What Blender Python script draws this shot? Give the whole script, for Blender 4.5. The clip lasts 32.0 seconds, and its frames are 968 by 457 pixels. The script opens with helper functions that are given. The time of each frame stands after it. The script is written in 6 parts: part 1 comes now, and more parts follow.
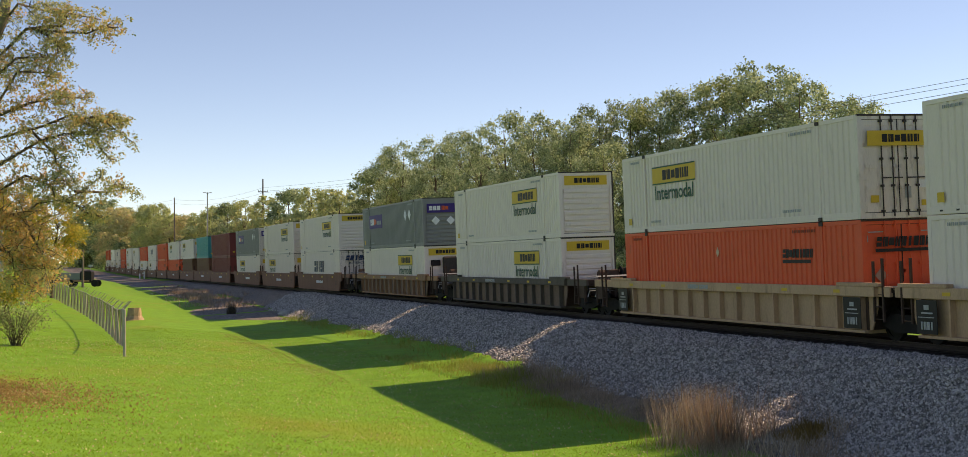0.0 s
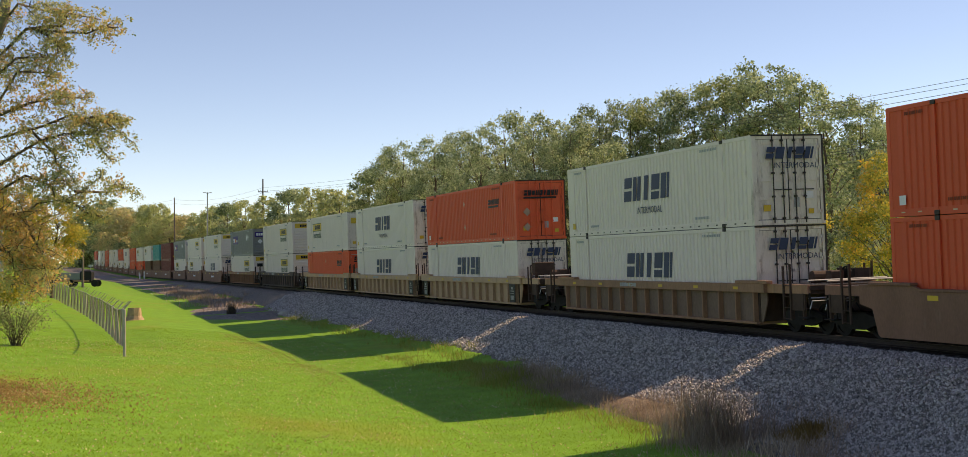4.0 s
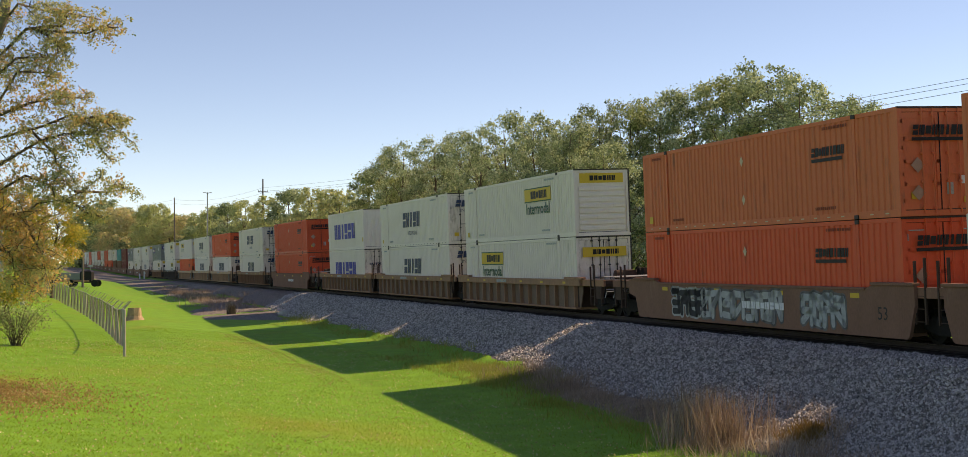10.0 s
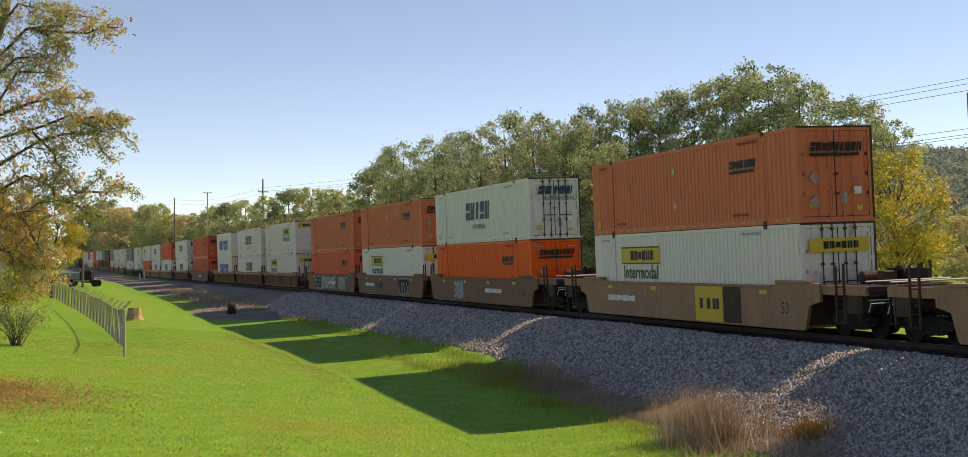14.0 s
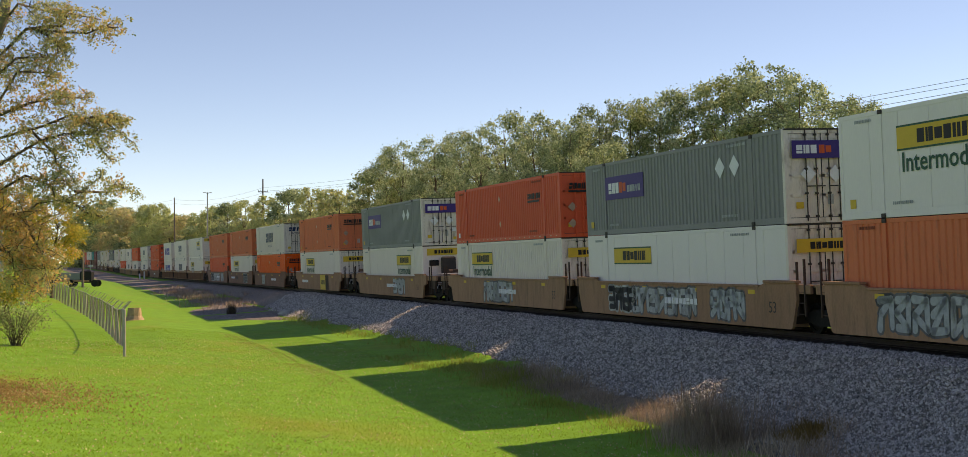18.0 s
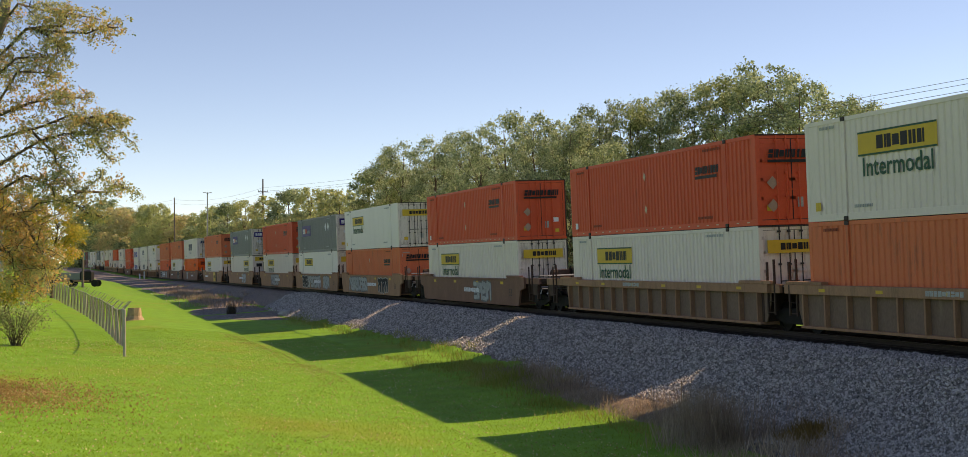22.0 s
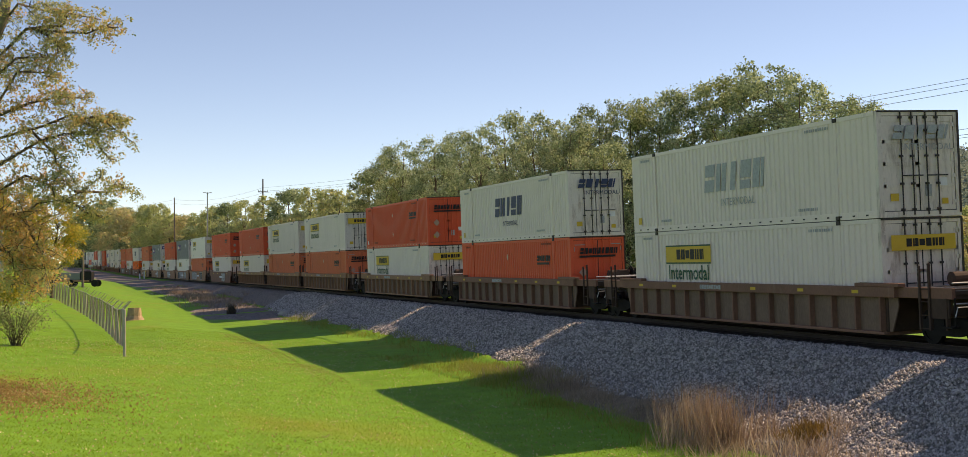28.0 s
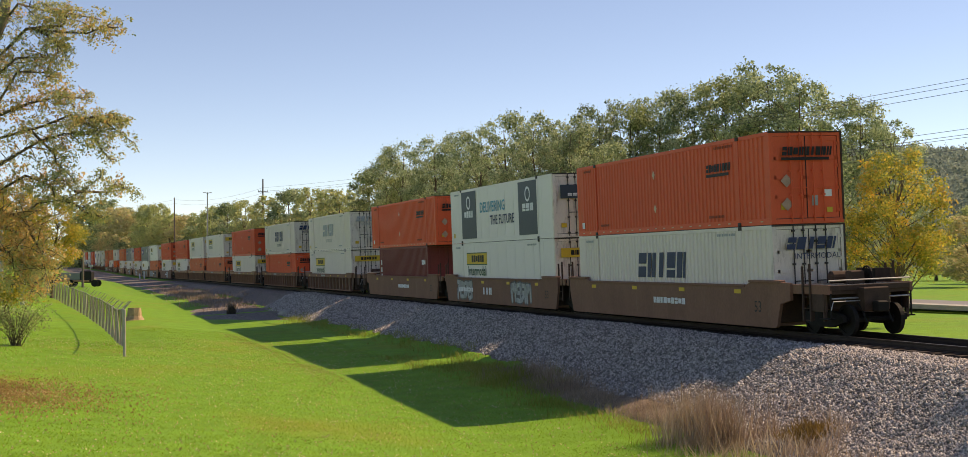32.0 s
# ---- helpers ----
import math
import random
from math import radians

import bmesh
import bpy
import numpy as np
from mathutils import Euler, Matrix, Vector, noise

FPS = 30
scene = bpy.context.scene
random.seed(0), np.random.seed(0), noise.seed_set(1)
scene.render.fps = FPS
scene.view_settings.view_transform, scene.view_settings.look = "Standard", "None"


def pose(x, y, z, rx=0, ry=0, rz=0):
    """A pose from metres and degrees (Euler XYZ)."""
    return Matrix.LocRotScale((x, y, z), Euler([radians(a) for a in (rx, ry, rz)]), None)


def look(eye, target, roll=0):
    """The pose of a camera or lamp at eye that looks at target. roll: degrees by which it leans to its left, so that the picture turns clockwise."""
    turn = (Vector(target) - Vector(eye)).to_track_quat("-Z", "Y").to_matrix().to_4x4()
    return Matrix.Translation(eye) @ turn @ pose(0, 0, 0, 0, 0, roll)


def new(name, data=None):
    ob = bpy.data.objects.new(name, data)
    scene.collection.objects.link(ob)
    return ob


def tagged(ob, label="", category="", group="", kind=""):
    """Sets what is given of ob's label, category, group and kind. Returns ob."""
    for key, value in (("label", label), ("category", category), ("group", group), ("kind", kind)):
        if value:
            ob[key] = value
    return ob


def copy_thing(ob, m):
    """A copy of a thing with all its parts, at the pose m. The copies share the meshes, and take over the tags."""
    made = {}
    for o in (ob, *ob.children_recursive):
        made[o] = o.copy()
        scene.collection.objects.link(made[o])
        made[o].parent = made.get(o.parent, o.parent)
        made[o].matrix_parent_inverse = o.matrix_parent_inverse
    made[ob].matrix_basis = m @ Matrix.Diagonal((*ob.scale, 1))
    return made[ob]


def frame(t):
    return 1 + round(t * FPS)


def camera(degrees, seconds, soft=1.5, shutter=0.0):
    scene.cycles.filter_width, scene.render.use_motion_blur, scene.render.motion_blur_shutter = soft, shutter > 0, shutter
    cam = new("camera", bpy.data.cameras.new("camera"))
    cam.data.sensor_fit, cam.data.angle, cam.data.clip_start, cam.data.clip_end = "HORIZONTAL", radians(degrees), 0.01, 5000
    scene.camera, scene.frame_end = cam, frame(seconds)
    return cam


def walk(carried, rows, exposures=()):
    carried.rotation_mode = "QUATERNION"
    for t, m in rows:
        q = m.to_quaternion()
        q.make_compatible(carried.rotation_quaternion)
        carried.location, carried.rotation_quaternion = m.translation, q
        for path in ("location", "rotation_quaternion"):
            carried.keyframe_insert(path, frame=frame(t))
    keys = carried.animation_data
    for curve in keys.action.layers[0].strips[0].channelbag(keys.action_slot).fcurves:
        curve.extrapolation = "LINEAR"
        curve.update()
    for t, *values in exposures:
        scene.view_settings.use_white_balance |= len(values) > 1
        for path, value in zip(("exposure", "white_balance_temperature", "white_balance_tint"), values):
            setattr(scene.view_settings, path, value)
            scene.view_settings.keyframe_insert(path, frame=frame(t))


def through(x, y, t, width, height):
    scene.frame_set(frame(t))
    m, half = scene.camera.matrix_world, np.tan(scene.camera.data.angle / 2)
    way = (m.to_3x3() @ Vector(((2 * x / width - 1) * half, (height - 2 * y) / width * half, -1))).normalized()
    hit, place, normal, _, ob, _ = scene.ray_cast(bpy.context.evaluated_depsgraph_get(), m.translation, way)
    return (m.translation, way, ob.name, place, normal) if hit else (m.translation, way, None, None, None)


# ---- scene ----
# The camera stands still beside a curved railway line.  x: to the right of the line of sight, y: along the track, z: up,
# z = 0 on the rail heads.
cam = camera(40.26, 32.0, soft=0.35)
EYE = Vector((0.0, 0.0, 2.05))
YAW, PITCH = 0.29386, 0.02818
AIM = EYE + Vector((math.sin(YAW) * math.cos(PITCH), math.cos(YAW) * math.cos(PITCH), math.sin(PITCH)))
walk(cam, [(0.0, look(EYE, AIM, -0.227)), (32.0, look(EYE, AIM, -0.227))],
     exposures=[(0.0, 0.58, 8900, 20.0), (32.0, 0.58, 8900, 20.0)])

# ---- light ----
SUN_AZ, SUN_EL = radians(82.5), radians(38.8)
world = bpy.data.worlds.new("world")
scene.world = world
world.use_nodes = True
wn = world.node_tree
sky = wn.nodes.new("ShaderNodeTexSky")
sky.sky_type = "NISHITA"
sky.sun_disc = False
sky.sun_elevation, sky.sun_rotation = SUN_EL, SUN_AZ
sky.altitude = 4000.0
sky.air_density, sky.dust_density, sky.ozone_density = 1.0, 0.6, 3.0
wn.links.new(sky.outputs[0], wn.nodes["Background"].inputs[0])
wn.nodes["Background"].inputs[1].default_value = 0.128
sun = new("sun", bpy.data.lights.new("sun", "SUN"))
sun.data.energy, sun.data.angle, sun.data.color = 3.6, radians(0.6), (1.0, 0.87, 0.68)
to_sun = Vector((math.sin(SUN_AZ) * math.cos(SUN_EL), math.cos(SUN_AZ) * math.cos(SUN_EL), math.sin(SUN_EL)))
sun.matrix_world = look(to_sun * 60, (0, 0, 0))

# ---- the line of the track ----
CURVE, TRACK_X, BANK = 2.814e-4, 22.0, 2.03
STRAIGHT_ON = 152.0


def track(s):
    """Place and heading of the track's centre at s metres along it."""
    d = min(max(0.0, s), STRAIGHT_ON)
    a = CURVE * d
    x, y = TRACK_X - (1 - math.cos(a)) / CURVE, min(s, 0.0) + math.sin(a) / CURVE
    if s > STRAIGHT_ON:
        x -= (s - STRAIGHT_ON) * math.sin(a)
        y += (s - STRAIGHT_ON) * math.cos(a)
    return x, y, a


def rise(s):
    """Height that the line has gained at s: it climbs slightly in the distance."""
    return 0.0068 * max(0.0, min(s, 1100.0) - 290.0)


def beside(s, c, z=0.0):
    """The point c metres to the left of the track's centre."""
    x, y, a = track(s)
    return Vector((x - c * math.cos(a), y - c * math.sin(a), z + rise(s)))


def smooth(e0, e1, x):
    t = min(1.0, max(0.0, (x - e0) / (e1 - e0)))
    return t * t * (3 - 2 * t)


def lawn_z(s, c):
    """Height of the grass at s along and c to the left of the track, without the ballast bank."""
    if c >= 0:
        ditch = float(np.interp(s, (-40, 33, 50, 75, 100, 150, 240, 400), (-2.6, -2.45, -2.23, -2.2, -2.1, -1.45, -0.7, -0.5)))
        z = ditch + (0.085 * (c - 12) if c > 12 else 0.05 * (12 - c))
        z = min(z, ditch + 1.3) if s > 20 else z
        z -= 0.36 * smooth(16.5, 19.5, c) * smooth(58, 76, s)
        if c > 13:
            z += smooth(22, 4, s) * smooth(13, 20, c) * 1.9 * smooth(-60, -10, s)
    else:
        z = -0.9 + 0.15 * math.sin(s * 0.05) + 0.25 * smooth(30, 60, -c)
    z += 0.06 * noise.noise((s * 0.12, c * 0.12, 0)) + 0.02 * noise.noise((s * 0.6, c * 0.6, 3))
    return z


def bank_z(c):
    """Height of the ballast bank: a shoulder, a steep slope and a flatter foot."""
    a = abs(c)
    if a < 2.7:
        return -0.26 - max(0.0, a - 1.9) * 0.12
    return float(np.interp(a, (2.7, 3.3, 4.2, 5.5, 6.4, 7.2, 14.0), (-0.356, -0.59, -1.05, -1.68, -2.0, -2.2, -4.3)))


def ground_z(s, c):
    return max(lawn_z(s, c), bank_z(c) - 0.06) + rise(s)


def on_ground(x, y):
    """Height of the ground below the world point x, y."""
    s, c = y, 0.0
    for _ in range(6):
        px, py, a = track(s)
        dx, dy = x - px, y - py
        s += -dx * math.sin(a) + dy * math.cos(a)
        c = -(dx * math.cos(a) + dy * math.sin(a))
    return ground_z(s, c)


# ---- mesh building ----
class Geo:
    """Vertices and faces of one mesh."""

    def __init__(self):
        self.v, self.f = [], []

    def add(self, v, f):
        n = len(self.v)
        self.v += [tuple(p) for p in v]
        self.f += [tuple(i + n for i in q) for q in f]
        return self

    def box(self, x0, x1, y0, y1, z0, z1, bevel=0.0):
        b = bevel
        if b <= 0:
            v = [(x, y, z) for z in (z0, z1) for x, y in ((x0, y0), (x1, y0), (x1, y1), (x0, y1))]
            return self.add(v, [(3, 2, 1, 0), (4, 5, 6, 7), (0, 1, 5, 4), (1, 2, 6, 5), (2, 3, 7, 6), (3, 0, 4, 7)])
        v = []
        for z, i in ((z0, b), (z0 + b, 0), (z1 - b, 0), (z1, b)):
            v += [(x0 + i, y0 + i, z), (x1 - i, y0 + i, z), (x1 - i, y1 - i, z), (x0 + i, y1 - i, z)]
        f = [(3, 2, 1, 0), (12, 13, 14, 15)]
        for k in range(3):
            for i in range(4):
                j = (i + 1) % 4
                f.append((k * 4 + i, k * 4 + j, k * 4 + 4 + j, k * 4 + 4 + i))
        return self.add(v, f)

    def prism_x(self, poly, x0, x1):
        """poly: (y, z) points, counter-clockwise seen from +x, drawn out from x0 to x1."""
        n = len(poly)
        v = [(x0, y, z) for y, z in poly] + [(x1, y, z) for y, z in poly]
        return self.add(v, [tuple(reversed(range(n))), tuple(range(n, 2 * n))] + [(i, (i + 1) % n, n + (i + 1) % n, n + i) for i in range(n)])

    def prism_y(self, poly, y0, y1):
        """poly: (x, z) points, drawn out from y0 to y1."""
        n = len(poly)
        v = [(x, y0, z) for x, z in poly] + [(x, y1, z) for x, z in poly]
        return self.add(v, [tuple(range(n)), tuple(reversed(range(n, 2 * n)))] + [(i, n + i, n + (i + 1) % n, (i + 1) % n) for i in range(n)])

    def tube(self, pts, radii, n=8):
        """A tapered tube along points."""
        pts = [Vector(p) for p in pts]
        v, f = [], []
        for i, p in enumerate(pts):
            d = (pts[min(i + 1, len(pts) - 1)] - pts[max(i - 1, 0)]).normalized()
            a = d.orthogonal().normalized() if abs(d.z) > 0.95 else d.cross(Vector((0, 0, 1))).normalized()
            b = d.cross(a)
            r = radii[i] if hasattr(radii, "__len__") else radii
            v += [p + (a * math.cos(t) + b * math.sin(t)) * r for t in (math.tau * k / n for k in range(n))]
        for i in range(len(pts) - 1):
            f += [(i * n + k, i * n + (k + 1) % n, i * n + n + (k + 1) % n, i * n + n + k) for k in range(n)]
        f += [tuple(reversed(range(n))), tuple(range(len(v) - n, len(v)))]
        return self.add(v, f)

    def ring_x(self, x0, x1, y, z, r0, r1, n=20):
        """A flat ring whose axis lies along x."""
        v = [(x, y + r * math.cos(math.tau * k / n), z + r * math.sin(math.tau * k / n)) for x in (x0, x1) for r in (r0, r1) for k in range(n)]
        f = []
        for k in range(n):
            j = (k + 1) % n
            f += [(k, j, n + j, n + k), (2 * n + j, 2 * n + k, 3 * n + k, 3 * n + j), (n + k, n + j, 3 * n + j, 3 * n + k), (j, k, 2 * n + k, 2 * n + j)]
        return self.add(v, f)

    def mesh(self, name, material, flat=True):
        me = bpy.data.meshes.new(name)
        me.from_pydata(self.v, [], self.f)
        me.materials.append(material)
        if not flat:
            me.shade_smooth()
        return me


def part(name, shape, material=None, parent=None, label="", at=None):
    """Links one mesh object, under a thing or a part if one is given.  shape: a Geo or a mesh that others share."""
    ob = new(name, shape.mesh(name, material) if isinstance(shape, Geo) else shape)
    if parent is not None:
        ob.parent = parent
    if at is not None:
        ob.matrix_basis = at
    if label:
        ob["label"] = label
    if name in ("sign_mark", "small_print", "stencil", "panel_mark", "end_mark", "black_mark", "spray_paint", "spray_outline", "sign_border"):
        ob["kind"] = "stuff"
    return ob


def thing(name, label, category, at=None, group="", kind=""):
    ob = tagged(new(name), label, category, group, kind)
    if at is not None:
        ob.matrix_basis = at
    return ob


# ---- materials ----
def material(name, colour, rough=0.6, metal=0.0, spread=0.12, scale=6.0, fine=60.0, bump=0.1, dirt=None, dirt_at=0.62, per_object=0.0, per_island=0.0,
             stretch=(1, 1, 1), bump_far=0.01):
    m = bpy.data.materials.new(name)
    m.use_nodes = True
    nt = m.node_tree
    N, L = nt.nodes, nt.links
    bsdf = N["Principled BSDF"]
    bsdf.inputs["Roughness"].default_value, bsdf.inputs["Metallic"].default_value = rough, metal
    bsdf.inputs["Specular IOR Level"].default_value = 0.2
    tc, mp = N.new("ShaderNodeTexCoord"), N.new("ShaderNodeMapping")
    mp.inputs["Scale"].default_value = stretch
    info, shift = N.new("ShaderNodeObjectInfo"), N.new("ShaderNodeVectorMath")
    shift.operation = "MULTIPLY_ADD"
    shift.inputs[1].default_value = (31.0, 57.0, 23.0)
    L.new(info.outputs["Random"], shift.inputs[0])
    L.new(tc.outputs["Object"], shift.inputs[2])
    L.new(shift.outputs[0], mp.inputs[0])
    n1, n2 = N.new("ShaderNodeTexNoise"), N.new("ShaderNodeTexNoise")
    n1.inputs["Scale"].default_value, n1.inputs["Detail"].default_value = scale, 5
    n2.inputs["Scale"].default_value, n2.inputs["Detail"].default_value = fine, 3
    L.new(mp.outputs[0], n1.inputs["Vector"])
    L.new(mp.outputs[0], n2.inputs["Vector"])
    add = N.new("ShaderNodeMath")
    add.operation = "ADD"
    L.new(n1.outputs["Fac"], add.inputs[0])
    L.new(n2.outputs["Fac"], add.inputs[1])
    last = add.outputs[0]
    for amount, node, out in ((per_object, "ShaderNodeObjectInfo", "Random"), (per_island, "ShaderNodeNewGeometry", "Random Per Island")):
        if amount:
            src, mul = N.new(node), N.new("ShaderNodeMath")
            mul.operation = "MULTIPLY_ADD"
            mul.inputs[1].default_value = amount
            L.new(src.outputs[out], mul.inputs[0])
            L.new(last, mul.inputs[2])
            last = mul.outputs[0]
    ramp = N.new("ShaderNodeMapRange")
    extra = per_object + per_island
    ramp.inputs["From Min"].default_value, ramp.inputs["From Max"].default_value = 0.6, 1.4 + extra
    ramp.inputs["To Min"].default_value, ramp.inputs["To Max"].default_value = 1 - spread, 1 + spread
    L.new(last, ramp.inputs["Value"])
    mul = N.new("ShaderNodeVectorMath")
    mul.operation = "SCALE"
    mul.inputs[0].default_value = colour
    L.new(ramp.outputs[0], mul.inputs["Scale"])
    colour_out = mul.outputs[0]
    if dirt:
        n3, r3, mix = N.new("ShaderNodeTexNoise"), N.new("ShaderNodeMapRange"), N.new("ShaderNodeMix")
        m3 = N.new("ShaderNodeMapping")
        m3.inputs["Scale"].default_value = (1.0, 1.0, 0.22)
        L.new(shift.outputs[0], m3.inputs[0])
        L.new(m3.outputs[0], n3.inputs["Vector"])
        n3.inputs["Scale"].default_value, n3.inputs["Detail"].default_value, n3.inputs["Roughness"].default_value = 3.2, 7, 0.7
        r3.inputs["From Min"].default_value, r3.inputs["From Max"].default_value = dirt_at, dirt_at + 0.22
        r3.inputs["To Max"].default_value = 0.85
        L.new(n3.outputs["Fac"], r3.inputs["Value"])
        mix.data_type = "RGBA"
        mix.inputs["B"].default_value = (*dirt, 1)
        L.new(r3.outputs[0], mix.inputs["Factor"])
        L.new(colour_out, mix.inputs["A"])
        colour_out = mix.outputs["Result"]
    L.new(colour_out, bsdf.inputs["Base Color"])
    if bump:
        b = N.new("ShaderNodeBump")
        b.inputs["Strength"].default_value, b.inputs["Distance"].default_value = bump, bump_far
        L.new(n2.outputs["Fac"], b.inputs["Height"])
        L.new(b.outputs[0], bsdf.inputs["Normal"])
    return m


def leaf_material(name, colours, through=0.45):
    """Leaves: colours shift from leaf to leaf, and some light passes through."""
    m = bpy.data.materials.new(name)
    m.use_nodes = True
    N, L = m.node_tree.nodes, m.node_tree.links
    N.remove(N["Principled BSDF"])
    geo, ramp = N.new("ShaderNodeNewGeometry"), N.new("ShaderNodeValToRGB")
    tc, n1, mix0 = N.new("ShaderNodeTexCoord"), N.new("ShaderNodeTexNoise"), N.new("ShaderNodeMath")
    n1.inputs["Scale"].default_value, n1.inputs["Detail"].default_value = 0.55, 2
    L.new(tc.outputs["Object"], n1.inputs["Vector"])
    mix0.operation = "MULTIPLY_ADD"
    mix0.inputs[1].default_value = 0.50
    L.new(geo.outputs["Random Per Island"], mix0.inputs[0])
    sc = N.new("ShaderNodeMapRange")
    sc.inputs["From Min"].default_value, sc.inputs["From Max"].default_value = 0.3, 0.7
    sc.inputs["To Max"].default_value = 0.45
    L.new(n1.outputs["Fac"], sc.inputs["Value"])
    L.new(sc.outputs[0], mix0.inputs[2])
    el = ramp.color_ramp.elements
    el[0].position, el[0].color = 0.1, (*colours[0], 1)
    el[1].position, el[1].color = 0.9, (*colours[-1], 1)
    for i, c in enumerate(colours[1:-1]):
        e = el.new(0.1 + 0.8 * (i + 1) / (len(colours) - 1))
        e.color = (*c, 1)
    L.new(mix0.outputs[0], ramp.inputs[0])
    d, t, mx = N.new("ShaderNodeBsdfPrincipled"), N.new("ShaderNodeBsdfTranslucent"), N.new("ShaderNodeMixShader")
    d.inputs["Roughness"].default_value, d.inputs["Specular IOR Level"].default_value = 0.6, 0.2
    mx.inputs[0].default_value = through
    L.new(ramp.outputs[0], d.inputs["Base Color"])
    L.new(ramp.outputs[0], t.inputs["Color"])
    L.new(d.outputs[0], mx.inputs[1])
    L.new(t.outputs[0], mx.inputs[2])
    L.new(mx.outputs[0], N["Material Output"].inputs[0])
    return m


def grass_material():
    m = material("grass", (0.150, 0.322, 0.025), 0.8, spread=0.3, scale=1.2, fine=26.0, bump=0.6, bump_far=0.05)
    N, L = m.node_tree.nodes, m.node_tree.links
    bsdf = N["Principled BSDF"]
    src = bsdf.inputs["Base Color"].links[0].from_socket
    tc = N.new("ShaderNodeTexCoord")
    n1, r1, mix = N.new("ShaderNodeTexNoise"), N.new("ShaderNodeMapRange"), N.new("ShaderNodeMix")
    n1.inputs["Scale"].default_value, n1.inputs["Detail"].default_value = 0.16, 4
    L.new(tc.outputs["Object"], n1.inputs["Vector"])
    r1.inputs["From Min"].default_value, r1.inputs["From Max"].default_value, r1.inputs["To Max"].default_value = 0.53, 0.75, 0.75
    L.new(n1.outputs["Fac"], r1.inputs["Value"])
    mix.data_type = "RGBA"
    mix.inputs["B"].default_value = (0.25, 0.27, 0.03, 1)
    L.new(r1.outputs[0], mix.inputs["Factor"])
    L.new(src, mix.inputs["A"])
    L.new(mix.outputs["Result"], bsdf.inputs["Base Color"])
    return m


GRASS = grass_material()
BALLAST = material("ballast", (0.22, 0.19, 0.175), 0.9, spread=0.75, scale=5.0, fine=17.0, bump=1.0, bump_far=0.08)
STONE = material("ballast_stone", (0.41, 0.38, 0.365), 0.85, spread=0.9, scale=3, fine=30, per_island=1.6)
TIE_WOOD = material("tie_wood", (0.05, 0.04, 0.035), 0.9, spread=0.3, scale=4, stretch=(1, 6, 6), per_object=0.4)
SOIL = material("bare_soil", (0.26, 0.20, 0.15), 0.95, spread=0.55, scale=2.2, fine=24, bump=0.9, bump_far=0.05, dirt=(0.30, 0.24, 0.18), dirt_at=0.5)
RAIL_STEEL = material("rail_steel", (0.045, 0.032, 0.026), 0.6, 0.3, spread=0.25)
RAIL_HEAD = material("rail_head", (0.14, 0.125, 0.115), 0.45, 0.8, spread=0.1)
ASPHALT = material("asphalt", (0.23, 0.23, 0.24), 0.9, spread=0.15, scale=1.5, fine=90)
BARK = material("bark", (0.13, 0.10, 0.075), 0.95, spread=0.35, scale=3, fine=22, bump=0.8, bump_far=0.03, stretch=(1, 1, 0.3))
GREY_BARK = material("grey_bark", (0.22, 0.185, 0.15), 0.95, spread=0.35, scale=3, fine=22, bump=0.8, bump_far=0.03, stretch=(1, 1, 0.3))
# LEAF_GREEN's darkest and whitish tones stand in for crown gaps and sunlit highlights.
LEAF_GREEN = leaf_material("leaf_green", ((0.085, 0.125, 0.07), (0.26, 0.34, 0.17), (0.48, 0.55, 0.31), (0.74, 0.78, 0.52)), 0.46)
LEAF_DARK = leaf_material("leaf_dark", ((0.08, 0.12, 0.07), (0.25, 0.33, 0.18), (0.54, 0.62, 0.39)), 0.46)
LEAF_YELLOW = leaf_material("leaf_yellow", ((0.16, 0.215, 0.06), (0.34, 0.37, 0.082), (0.62, 0.49, 0.094), (0.86, 0.42, 0.08)), 0.55)
LEAF_AUTUMN = leaf_material("leaf_autumn", ((0.25, 0.30, 0.17), (0.42, 0.44, 0.20), (0.60, 0.50, 0.21), (0.80, 0.45, 0.15)), 0.52)
# Hill leaves carry distance haze as a blue-green tint in their colour.
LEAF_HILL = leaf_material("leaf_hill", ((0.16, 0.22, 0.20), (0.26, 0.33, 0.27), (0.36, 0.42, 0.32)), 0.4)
LEAF_ORANGE = leaf_material("leaf_orange", ((0.40, 0.29, 0.14), (0.62, 0.41, 0.18), (0.82, 0.50, 0.20), (0.88, 0.64, 0.34)), 0.5)
LEAF_OLIVE = leaf_material("leaf_olive", ((0.11, 0.155, 0.07), (0.35, 0.41, 0.17), (0.66, 0.68, 0.36)), 0.46)

